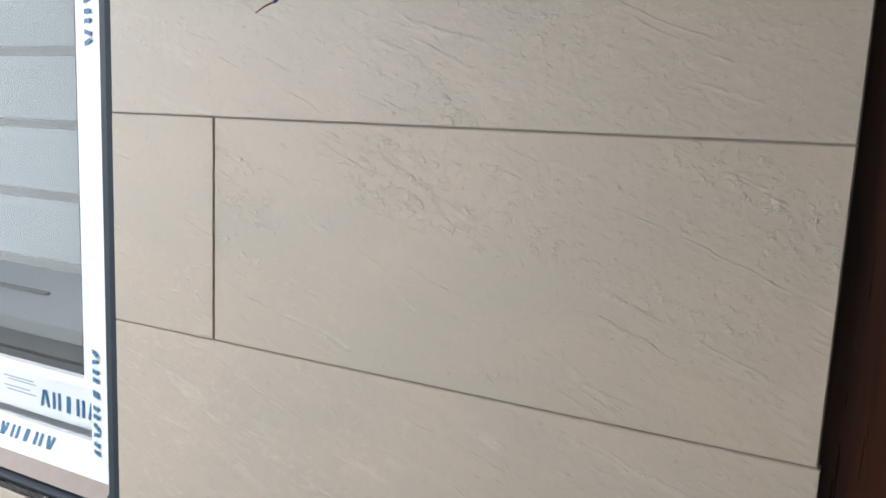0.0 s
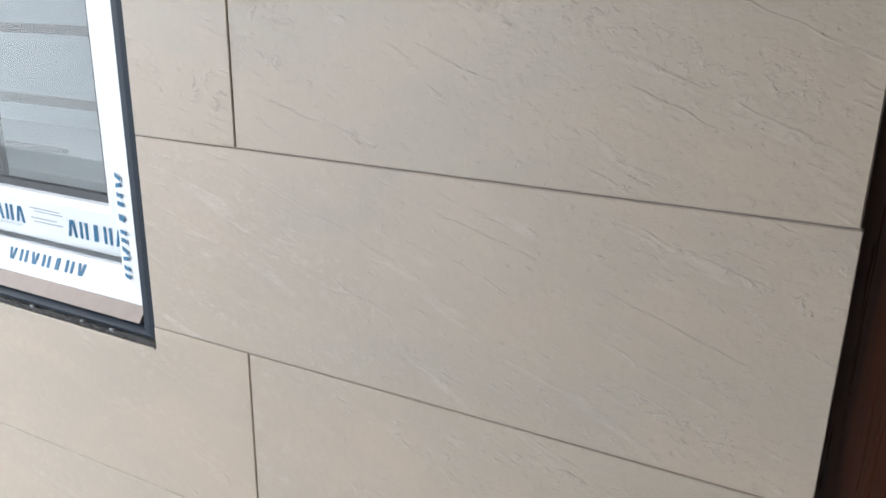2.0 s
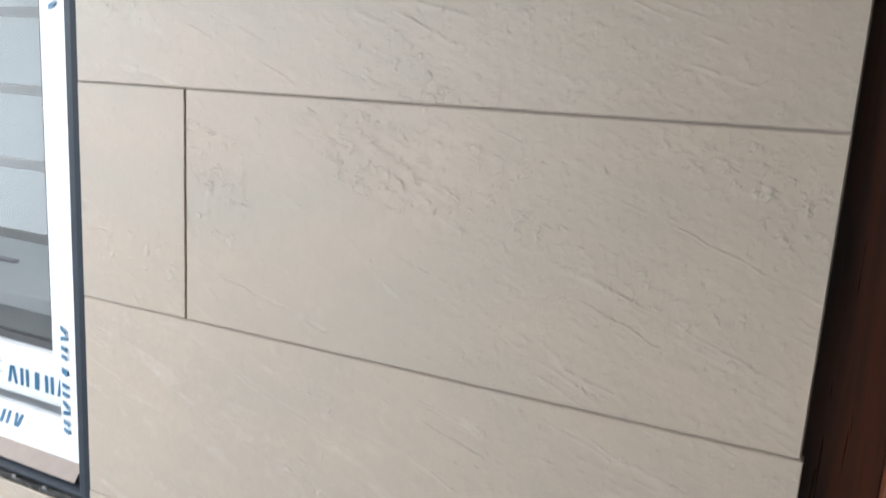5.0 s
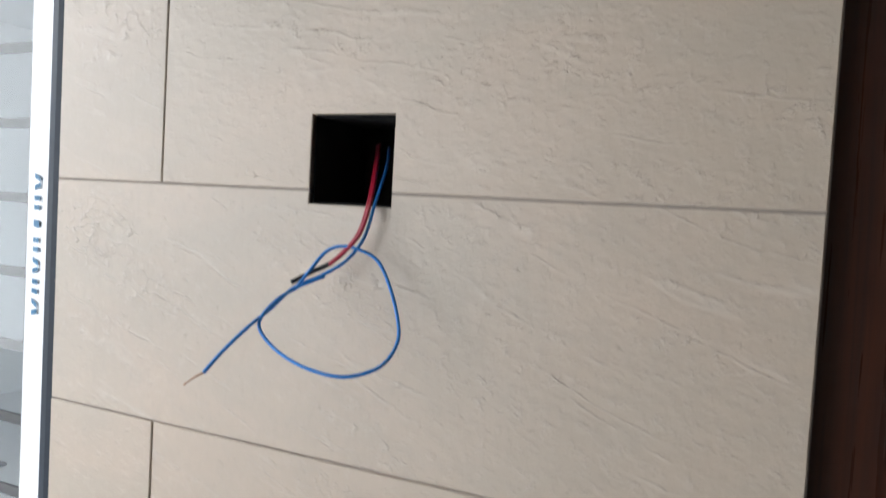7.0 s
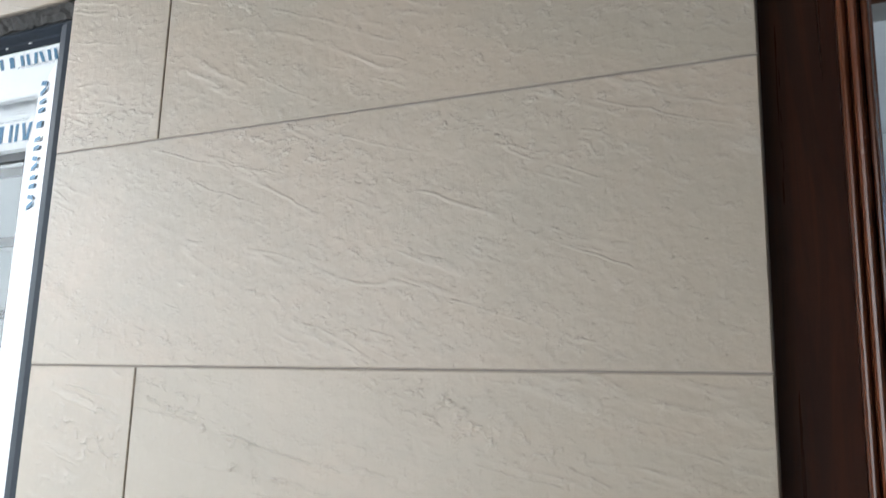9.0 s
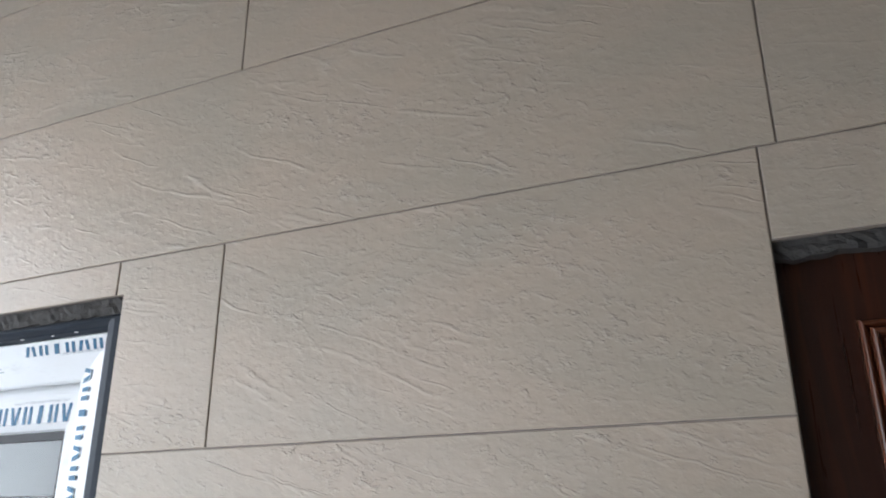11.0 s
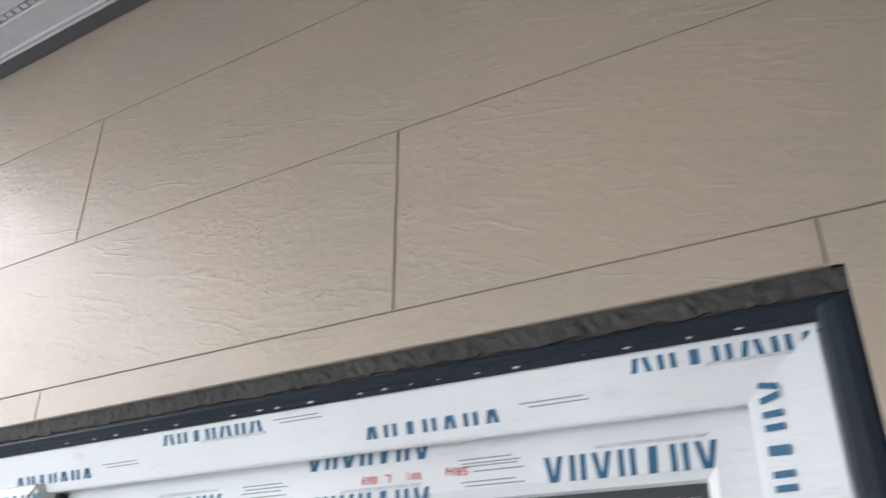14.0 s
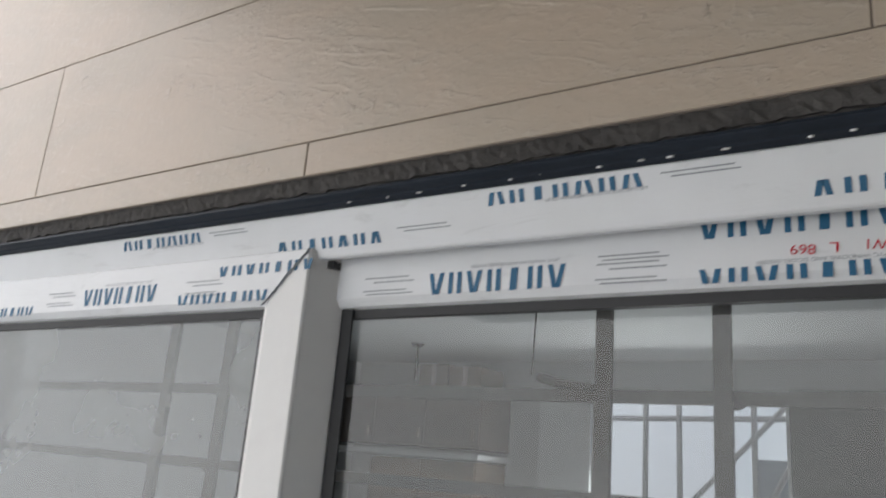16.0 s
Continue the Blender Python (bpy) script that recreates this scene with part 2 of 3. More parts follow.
BROWNBOARD = plain("brown_plywood", (0.17, 0.115, 0.08), 0.7, grain=20, vary=0.2, stain=3, stain_vary=0.3)
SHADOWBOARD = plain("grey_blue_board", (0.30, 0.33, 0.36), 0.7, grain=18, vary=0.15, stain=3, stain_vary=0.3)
DARKBOARD = plain("dark_brown_plywood", (0.070, 0.045, 0.034), 0.55, grain=20, vary=0.2, stain=3, stain_vary=0.3)
BLUEWIRE = plain("blue_pvc_insulation", (0.012, 0.19, 0.58), 0.35, grain=200, vary=0.08, relief=0)
REDWIRE = plain("red_pvc_insulation", (0.34, 0.008, 0.03), 0.35, grain=200, vary=0.08, relief=0)
BLACKWIRE = plain("black_pvc_insulation", (0.015, 0.015, 0.015), 0.4, relief=0)
COPPER = plain("bare_copper", (0.42, 0.24, 0.16), 0.4, 0.8, relief=0)
# near-black: the shade inside the recess is put into the steel's colour
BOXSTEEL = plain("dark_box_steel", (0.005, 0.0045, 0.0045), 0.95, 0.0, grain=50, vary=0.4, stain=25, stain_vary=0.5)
LEDGE = plain("dust_brown_film", (0.36, 0.28, 0.235), 0.6, grain=70, vary=0.15, relief=0.0003, stain=8, stain_vary=0.25)
BEADWOOD = plain("varnished_red_brown_bead", (0.115, 0.036, 0.016), 0.24, grain=130, vary=0.25, relief=0.0001, stain=20, stain_vary=0.3)
PALEFLOOR = plain("pale_dusty_floor", (0.56, 0.55, 0.53), 0.7, grain=25, vary=0.12, stain=2, stain_vary=0.2)
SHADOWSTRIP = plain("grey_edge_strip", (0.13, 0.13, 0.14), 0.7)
WHITEPAINT = plain("white_paint", (0.78, 0.79, 0.80), 0.5, grain=60, vary=0.04, stain=3, stain_vary=0.08)
ROOFTRIM = plain("silver_white_trim", (0.66, 0.67, 0.70), 0.4, grain=70, vary=0.14, relief=0.001, stain=16, stain_vary=0.15)
# emits its own light, to stand in for a bright outdoors
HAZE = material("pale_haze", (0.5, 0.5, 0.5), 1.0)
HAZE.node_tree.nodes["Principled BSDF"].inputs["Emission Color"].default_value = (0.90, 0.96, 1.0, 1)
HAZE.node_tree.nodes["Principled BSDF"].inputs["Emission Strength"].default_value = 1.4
GROUNDMAT = plain("dusty_ground", (0.55, 0.53, 0.50), 0.95, grain=3, vary=0.2, stain=0.2, stain_vary=0.3)


# ---- building helpers ----
def finish(name, bm, mat, smooth=False):
    mesh = bpy.data.meshes.new(name)
    bmesh.ops.recalc_face_normals(bm, faces=bm.faces[:])
    bm.to_mesh(mesh)
    bm.free()
    mesh.materials.append(mat)
    if smooth:
        for p in mesh.polygons:
            p.use_smooth = True
    return mesh


def part(name, bm, mat, parent=None, label="", smooth=False):
    ob = new(name, finish(name, bm, mat, smooth))
    ob.parent = parent
    return tagged(ob, label)


def thing(name, label="", category="", group="", kind="", at=(0, 0, 0)):
    ob = new(name)
    ob.location = at
    ob.empty_display_size = 0.05
    return tagged(ob, label, category, group, kind)


def box(lo, hi, bevel=0.0, seg=2):
    bm = bmesh.new()
    bmesh.ops.create_cube(bm, size=1)
    lo, hi = Vector(lo), Vector(hi)
    for v in bm.verts:
        v.co = Vector((lo[i] + (v.co[i] + 0.5) * (hi[i] - lo[i]) for i in range(3)))
    if bevel:
        bmesh.ops.bevel(bm, geom=bm.edges[:], offset=bevel, segments=seg, affect="EDGES", profile=0.5)
    return bm


def slab(rect, holes, y0, y1, bevel=0.0):
    """A plate in the plane of the facade, x0 x1 z0 z1, less rectangular holes."""
    xs = sorted({rect[0], rect[1], *(min(max(h[i], rect[0]), rect[1]) for h in holes for i in (0, 1))})
    zs = sorted({rect[2], rect[3], *(min(max(h[i], rect[2]), rect[3]) for h in holes for i in (2, 3))})
    bm = bmesh.new()
    keep = {}
    for i in range(len(xs) - 1):
        for k in range(len(zs) - 1):
            cx, cz = (xs[i] + xs[i + 1]) / 2, (zs[k] + zs[k + 1]) / 2
            if not any(h[0] < cx < h[1] and h[2] < cz < h[3] for h in holes):
                keep[i, k] = True
    made = {}

    def vert(i, k, s):
        if (i, k, s) not in made:
            made[i, k, s] = bm.verts.new((xs[i], (y0, y1)[s], zs[k]))
        return made[i, k, s]

    for i, k in keep:
        c = ((i, k), (i + 1, k), (i + 1, k + 1), (i, k + 1))
        bm.faces.new([vert(*p, 0) for p in c])
        bm.faces.new([vert(*p, 1) for p in reversed(c)])
        for n, (di, dk) in enumerate(((0, -1), (1, 0), (0, 1), (-1, 0))):
            if (i + di, k + dk) not in keep:
                a, b = c[n], c[(n + 1) % 4]
                bm.faces.new([vert(*a, 0), vert(*a, 1), vert(*b, 1), vert(*b, 0)])
    if bevel:
        bmesh.ops.dissolve_limit(bm, angle_limit=0.02, verts=bm.verts[:], edges=bm.edges[:])
        sharp = [e for e in bm.edges if len(e.link_faces) == 2 and e.calc_face_angle(0) > 0.5 and all(abs(v.co.y - y0) < 1e-5 for v in e.verts)]
        bmesh.ops.bevel(bm, geom=sharp, offset=bevel, segments=1, affect="EDGES")
    return bm


def tube(points, radius, sides=8, taper=None):
    """A round wire through a smooth line of points."""
    pts = [Vector(p) for p in points]
    line = []
    for i in range(len(pts) - 1):
        p0, p1, p2, p3 = pts[max(i - 1, 0)], pts[i], pts[i + 1], pts[min(i + 2, len(pts) - 1)]
        for s in range(6):
            t = s / 6
            line.append(0.5 * ((2 * p1) + (p2 - p0) * t + (2 * p0 - 5 * p1 + 4 * p2 - p3) * t * t + (3 * p1 - p0 - 3 * p2 + p3) * t ** 3))
    line.append(pts[-1])
    bm = bmesh.new()
    rings, up = [], Vector((0.3, 0.5, 0.8))
    for i, p in enumerate(line):
        d = (line[min(i + 1, len(line) - 1)] - line[max(i - 1, 0)]).normalized()
        u = (up - d * up.dot(d)).normalized()
        w = d.cross(u)
        up = u
        r = radius if not taper else radius * (1 + (taper - 1) * i / (len(line) - 1))
        rings.append([bm.verts.new(p + r * (u * math.cos(a) + w * math.sin(a))) for a in (2 * math.pi * j / sides for j in range(sides))])
    for r, q in zip(rings, rings[1:]):
        for j in range(sides):
            bm.faces.new((r[j], r[(j + 1) % sides], q[(j + 1) % sides], q[j]))
    bm.faces.new(rings[0])
    bm.faces.new(list(reversed(rings[-1])))
    return bm


# ---- plan ----
FACE = 0.594            # face of the tiles
CORE = 0.618            # face of the wall behind them
BACK = 0.85             # its inner face
WIN = (-2.30, -0.530, 0.909, 2.097)
DOOR = (0.096, 1.09, 0.0, 2.060)
HOLE = (-0.252, -0.181, 1.525, 1.591)
LEVEL, COURSE, LENGTH = 1.335, 0.2, 1.009
JOINT_A, JOINT_B = -0.402, -0.899
TOP = 2.735
LEFT, RIGHT = -5.4, 2.3

# ---- the large structure ----
wall_front = part("wall_front", slab((LEFT, RIGHT, -0.1, TOP + 0.2), [WIN, DOOR, HOLE], CORE, BACK), CONCRETE)
tagged(wall_front, "cement wall behind the beige tiles, with window and door openings", "wall", kind="structure")
mortar = part("mortar_bed", slab((LEFT, RIGHT, 0.0, TOP), [WIN, DOOR, HOLE], FACE + 0.0017, CORE - 0.001), GROUT, wall_front, "dark grout in the tile joints")

for i in range(1, 4):
    z = LEVEL + COURSE * i
    for xa, xb in ([(WIN[1] + 0.001, HOLE[0] - 0.0005), (HOLE[1] + 0.0005, DOOR[0] - 0.002)] if i == 1 else [(WIN[1] + 0.001, DOOR[0] - 0.002)]):
        tagged(part("course_joint", box((xa, FACE + 0.0006, z - 0.0012), (xb, FACE + 0.0016, z + 0.0012)), GROUT, wall_front), "brown grout line between two courses")

# out of view; its pale tone serves as a reflector from below
balcony_floor = part("floor", box((-3.4, -0.85, -0.12), (RIGHT, CORE - 0.002, 0.0)), PALEFLOOR)
tagged(balcony_floor, "unseen balcony floor, kept pale to bounce light upward", "floor", kind="structure")
balcony_ceiling = part("ceiling", box((-2.1, -0.85, TOP + 0.008), (RIGHT, CORE - 0.002, TOP + 0.15)), CONCRETE)
tagged(balcony_ceiling, "bare grey cement balcony ceiling", "ceiling", kind="structure")
# added out of view to cut sky light and its mirror image
edge_beam = part("edge_beam", box((-2.1, -0.85, 2.28), (-0.60, -0.74, TOP + 0.004), 0.008), CONCRETE)
tagged(edge_beam, "unseen cement beam added to block sky reflections in the window", "beam", kind="structure")
parapet = part("wall_parapet", box((-3.4, -0.85, 0.0), (-0.60, -0.76, 0.12), 0.01), CONCRETE)
tagged(parapet, "low grey cement kerb along the balcony edge", "wall", kind="structure")
side = part("wall_side", box((RIGHT - 0.1, -0.756, 0.002), (RIGHT, FACE - 0.004, TOP)), PLASTER)
tagged(side, "plain pale plastered end wall of the balcony", "wall", kind="structure")
# invented wall, placed so that light falls from the left
outer = part("wall_outer", box((-0.596, -0.85, 0.0), (RIGHT, -0.76, TOP + 0.004)), CONCRETE)
tagged(outer, "unseen grey cement wall that holds light off the right side", "wall", kind="structure")
# added out of view: a glow for the panes to mirror
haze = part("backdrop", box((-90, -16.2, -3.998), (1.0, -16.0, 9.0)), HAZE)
tagged(haze, "unseen glowing sheet that brightens the window reflections and the wall", "backdrop", kind="structure")
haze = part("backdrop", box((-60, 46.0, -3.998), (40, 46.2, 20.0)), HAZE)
tagged(haze, "plain glowing backdrop for the bright sky behind the house", "backdrop", kind="structure")
ground = part("ground", box((-400, -400, -4.2), (400, 400, -4.0)), GROUNDMAT)
tagged(ground, "dusty bare ground far below the balcony", "ground", kind="structure")

# border of the balcony ceiling along the tiled wall
trim = thing("trim", "white textured ceiling border with ribs and beads", "ceiling trim", kind="structure")
XL, XR = -2.1, RIGHT - 0.1
# the dark of the gap beside the tiles, modelled as a strip
part("strip", box((XL, 0.567, TOP + 0.001), (XR, FACE - 0.001, TOP + 0.0075)), SHADOWSTRIP, trim, "shadow gap against the tiles, drawn as a grey strip")
for ya, yb in ((0.5605, 0.5665), (0.5535, 0.5590)):
    part("rib", box((XL, ya, TOP - 0.004), (XR, yb, TOP + 0.0075), 0.0015), WHITEPAINT, trim)
part("panel", box((XL, 0.514, TOP - 0.001), (XR, 0.5530, TOP + 0.0075)), ROOFTRIM, trim, "silver-white textured panel")
part("rib", box((XL, 0.508, TOP - 0.004), (XR, 0.5135, TOP + 0.0075), 0.0015), WHITEPAINT, trim)
bm = bmesh.new()
i = 0
while XL + i * 0.018 < XR:
    x = XL + i * 0.018
    q = box((x, 0.498, TOP - 0.003), (x + 0.013, 0.506, TOP + 0.0075))
    me = bpy.data.meshes.new("tmp")
    q.to_mesh(me)
    q.free()
    bm.from_mesh(me)
    bpy.data.meshes.remove(me)
    i += 1
tagged(part("bead_row", bm, ROOFTRIM, trim), kind="stuff")
part("panel", box((XL, 0.470, TOP - 0.001), (XR, 0.4970, TOP + 0.0075)), ROOFTRIM, trim)

# ---- the room behind ----
FAR = 5.6
room_floor = part("floor", box((LEFT, BACK + 0.002, -0.12), (RIGHT, FAR + 0.12, 0.0)), PLASTER)
tagged(room_floor, "dusty pale floor of the unfinished room", "floor", kind="structure")
room_ceiling = part("ceiling", box((LEFT, BACK + 0.002, 2.704), (RIGHT, FAR + 0.12, 2.85)), PLASTER)
tagged(room_ceiling, "pale plastered ceiling of the unfinished room", "ceiling", kind="structure")
wall_far = part("wall_far", slab((LEFT, RIGHT, 0.0, 2.7), [(-3.05, -1.77, 0.9, 2.49)], FAR, FAR + 0.12), PLASTER)
tagged(wall_far, "pale plastered far wall with a daylight opening", "wall", kind="structure")
wall_left = part("wall_left", slab((BACK + 0.004, FAR - 0.004, 0.002, 2.698), [], -LEFT - 0.1, -LEFT), PLASTER)
wall_left.matrix_world = Matrix(((0, -1, 0, 0), (1, 0, 0, 0), (0, 0, 1, 0), (0, 0, 0, 1)))
tagged(wall_left, "pale plastered side wall of the unfinished room", "wall", kind="structure")
# this opening is invented, so that a lamp can light the room
wall_right = part("wall_right", slab((BACK + 0.004, FAR - 0.004, 0.002, 2.698), [(1.1, 3.1, 0.3, 2.4)], RIGHT - 0.1, RIGHT), PLASTER)
wall_right.matrix_world = Matrix(((0, 1, 0, 0), (1, 0, 0, 0), (0, 0, 1, 0), (0, 0, 0, 1)))
tagged(wall_right, "pale plastered side wall with an unseen opening added for light", "wall", kind="structure")
beam = part("beam", box((-0.25, 3.2, 2.145), (RIGHT - 0.11, 3.42, 2.37), 0.006), PLASTER)
upper = part("wall_upper", box((-0.25, 3.24, 2.374), (RIGHT - 0.11, 3.38, 2.700)), PLASTER)
tagged(upper, "pale plastered wall above the beam", "wall", kind="structure")
tagged(beam, "pale plastered ceiling beam across the room", "beam", kind="structure")
# dark wall stands in for the unlit room further back
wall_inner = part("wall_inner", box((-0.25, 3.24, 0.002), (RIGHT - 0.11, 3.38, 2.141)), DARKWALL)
tagged(wall_inner, "dark partition under the beam, in place of an unlit room", "wall", kind="structure")
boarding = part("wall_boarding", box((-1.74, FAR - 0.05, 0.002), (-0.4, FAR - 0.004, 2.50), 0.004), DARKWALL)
tagged(boarding, "dark grey panel beside the opening", "wall", kind="structure")


def cupboard(xa, xb, za, zb, count, mat, name, label):
    """A plywood cupboard against the far wall: body, doors and a small handle on each."""
    c = thing(name, label, "cupboard", at=(xa, FAR - 0.5, za))
    w, h = (xb - xa) / count, zb - za
    part("body", box((0, 0.02, 0), (xb - xa, 0.48, h), 0.004), mat, c)
    for i in range(count):
        leaf = part("door", box((i * w + 0.004, 0, 0.02), ((i + 1) * w - 0.004, 0.019, h - 0.02), 0.002), mat, c)
        part("handle", box(((i + 1) * w - 0.05, -0.014, 0.06), ((i + 1) * w - 0.04, 0.001, 0.13), 0.003), LEDGE, leaf, "small pale handle")
    return c


cupboard(-5.20, -3.76, 1.99, 2.45, 3, DARKBOARD, "wall_cupboard", "dark brown plywood cupboard hung high on the far wall")
cupboard(-4.72, -3.78, 0.002, 1.90, 2, BROWNBOARD, "tall_cupboard", "tall light brown plywood cupboard standing against the far wall")
shelf = part("shelf", box((-5.25, FAR - 0.48, 1.915), (-3.77, FAR - 0.006, 1.955), 0.003), WHITEPAINT)
tagged(shelf, "pale painted shelf board between two cupboards", "shelf")
for xa, xb, z in ((-4.36, -4.09, 2.615), (-4.085, -3.80, 2.60)):
    carton = thing("carton", "brown closed carton lying on top of the wall cupboard", "box", "cartons on the cupboard", at=(xa, FAR - 0.45, 2.452))
    part("body", box((0, 0, 0), (xb - xa, 0.36, z - 2.452), 0.006), BROWNBOARD, carton)
    part("tape", box(((xb - xa) / 2 - 0.02, -0.0015, 0.0), ((xb - xa) / 2 + 0.02, -0.0002, z - 2.458)), LEDGE, carton, "strip of packing tape")
panel = part("white_door_leaf", box((-3.50, FAR - 0.045, 0.004), (-3.09, FAR - 0.005, 2.39), 0.004), WHITEPAINT)
tagged(panel, "plain white door leaf leaning on the far wall", "door leaf")

# area lamps: an added, unseen one on the right, one at the far opening
for eye, target, w, h, watts in (((RIGHT - 0.02, 2.1, 1.35), (-3.0, 2.3, 1.2), 1.9, 2.0, 5), ((-2.41, FAR + 0.10, 1.70), (-2.41, 2.0, -0.4), 1.2, 1.5, 26)):
    lamp = new("daylight", bpy.data.lights.new("daylight", "AREA"))
    lamp.data.shape, lamp.data.size, lamp.data.size_y, lamp.data.energy, lamp.data.color = "RECTANGLE", w, h, watts, (0.90, 0.96, 1.0)
    lamp.matrix_world = look(eye, target)

# counter under the window, inside the room
counter = thing("counter", "white dusty stone counter on a grey cement base", "counter", at=(-1.75, 1.03, 0.0))
part("top", box((-1.0, 0.0, 0.90), (1.25, 0.40, 0.932), 0.004), WHITEPAINT, counter, "white dusty stone top")
part("base", box((-0.98, 0.02, 0.002), (1.23, 0.38, 0.8995), 0.004), CONCRETE, counter)
stick = part("batten", box((-1.66, 1.17, 0.9325), (-1.44, 1.185, 0.940), 0.002), CONCRETE)
tagged(stick, "short grey batten lying on the white counter", "batten")

# fan rod under the room's ceiling
rod = thing("fan_rod", "thin dark ceiling fan rod with a round cap", "fan rod", at=(-4.12, 4.75, 2.70))
bm = bmesh.new()
bmesh.ops.create_cone(bm, cap_ends=True, segments=16, radius1=0.03, radius2=0.055, depth=0.02, matrix=pose(0, 0, -0.008))
part("cap", bm, IRON, rod)
bm = bmesh.new()
bmesh.ops.create_cone(bm, cap_ends=True, segments=10, radius1=0.009, radius2=0.009, depth=0.24, matrix=pose(0, 0, -0.135))
part("rod", bm, IRON, rod)

# loose cable hanging from the room's ceiling
cable = part("hanging_cable", tube([(-2.326, 3.0, 2.703), (-2.322, 3.005, 2.50), (-2.328, 2.998, 2.231)], 0.004, 6), IRON)
tagged(cable, "thin dark cable hanging from the room's ceiling", "electric cable")

# bamboo scaffold outside the far opening, and a pale house beyond
scaffold = thing("scaffold", "grey scaffold poles and braces outside the far opening", "scaffold", at=(-2.4, 6.3, -4.0))
for xa, za, xb, zb in ((-0.55, 0, -0.52, 7.2), (-0.24, 0, -0.26, 7.2), (0.28, 0, 0.3, 7.2), (0.78, 0, 0.74, 7.2), (-0.95, 6.34, 1.2, 6.40), (-0.95, 5.7, 1.2, 5.66), (-0.5, 5.4, 0.55, 6.5), (0.25, 5.5, 0.8, 6.55)):
    part("pole", tube([(xa, 0, za), ((xa + xb) / 2, 0.01, (za + zb) / 2), (xb, 0, zb)], 0.022, 8), CONCRETE, scaffold)
hoarding = part("hoarding", box((-2.14, 6.42, -3.996), (-1.62, 6.45, 2.09), 0.003), SHADOWBOARD)
tagged(hoarding, "grey board fixed upright behind the scaffold poles", "board")
house = part("neighbour_house", slab((-14.0, -3.05, -4.0, 6.0), [(-9, -7.6, 0.4, 1.8)], 9.0, 15.0), WHITEPAINT)
tagged(house, "plain white rendered house beyond the opening", "house")

# ---- window ----
window = thing("window_1", "white sliding window wrapped in printed protective film, in a dark surround", "window", kind="structure")


def loop(x0, x1, z0, z1, prof, name, mat, parent, label="", side=1.0):
    """Four mitred members round an opening: each one a mesh of its own."""
    c = [(x0, z0), (x1, z0), (x1, z1), (x0, z1)]
    made = []
    for i in range(4):
        bm = bmesh.new()

        def ring(corner):
            sx = side if corner[0] == x0 else -side
            sz = 1 if corner[1] == z0 else -1
            return [bm.verts.new((corner[0] + sx * s, y, corner[1] + sz * s)) for s, y in prof]

        ra, rb = ring(c[i]), ring(c[(i + 1) % 4])
        k = len(prof)
        for j in range(k):
            bm.faces.new((ra[j], ra[(j + 1) % k], rb[(j + 1) % k], rb[j]))
        bm.faces.new(ra)
        bm.faces.new(list(reversed(rb)))
        made.append(part(name, bm, mat, parent, label))
    return made


x0, x1, z0, z1 = WIN
def ring_of(offsets_side, offsets_head, offsets_foot, ys, name, mat, parent, label=""):
    """Four mitred members: each side has its own widths, all share the depths."""
    def corner(right, top):
        along = offsets_head if top else offsets_foot
        return [((x1 - s) if right else (x0 + s), y, (z1 - h) if top else (z0 + h)) for s, h, y in zip(offsets_side, along, ys)]

    c = [corner(False, False), corner(True, False), corner(True, True), corner(False, True)]
    k = len(ys)
    for i in range(4):
        bm = bmesh.new()
        ra, rb = ([bm.verts.new(p) for p in c[q % 4]] for q in (i, i + 1))
        for j in range(k):
            bm.faces.new((ra[j], ra[(j + 1) % k], rb[(j + 1) % k], rb[j]))
        bm.faces.new(ra)
        bm.faces.new(list(reversed(rb)))
        part(name, bm, mat, parent, label)


# rough mortar edge, then the dark grooved surround in the reveal, then the white outer frame that leans back to its track
ring_of((-0.001, 0.001, 0.004, 0.004, -0.001), (-0.001, 0.010, 0.0185, 0.0185, -0.001), (-0.001, 0.003, 0.0075, 0.0075, -0.001),
        (0.603, 0.601, 0.602, 0.70, 0.70), "mortar_edge", MORTAR, window, "rough grey mortar edge")
ring_of((0.0005, 0.003, 0.011, 0.020, 0.0240, 0.0245, 0.0245, 0.0245, 0.0245, 0.0005), (0.0180, 0.0200, 0.0225, 0.0240, 0.0255, 0.0270, 0.0285, 0.0305, 0.0305, 0.0180),
        (0.0070, 0.0085, 0.0115, 0.0140, 0.0155, 0.0165, 0.0175, 0.0185, 0.0185, 0.0070), (0.601, 0.5985, 0.5975, 0.599, 0.602, 0.6065, 0.608, 0.615, 0.72, 0.72),
        "surround", LINER, window, "dark grey grooved surround strip")
ring_of((0.0255, 0.0275, 0.080, 0.082, 0.082, 0.060, 0.060, 0.0255), (0.031, 0.033, 0.076, 0.078, 0.078, 0.052, 0.052, 0.031),
        (0.033, 0.035, 0.066, 0.068, 0.068, 0.045, 0.045, 0.033), (0.6155, 0.614, 0.6275, 0.629, 0.636, 0.637, 0.70, 0.70),
        "outer_frame", FILM, window, "white outer frame under printed film")
# strip of the foot where the film has gone brown with dust
bm = bmesh.new()
rings = [[bm.verts.new((x, y, z)) for y, z in ((0.6035, 0.9275), (0.6150, 0.9435), (0.6155, 0.9435), (0.66, 0.930), (0.66, 0.9275))] for x in (x0 + 0.034, x1 - 0.034)]
for j in range(5):
    bm.faces.new((rings[0][j], rings[0][(j + 1) % 5], rings[1][(j + 1) % 5], rings[1][j]))
bm.faces.new(rings[0]), bm.faces.new(rings[1])
part("foot_strip", bm, LEDGE, window, "dusty brown strip along the foot of the frame")
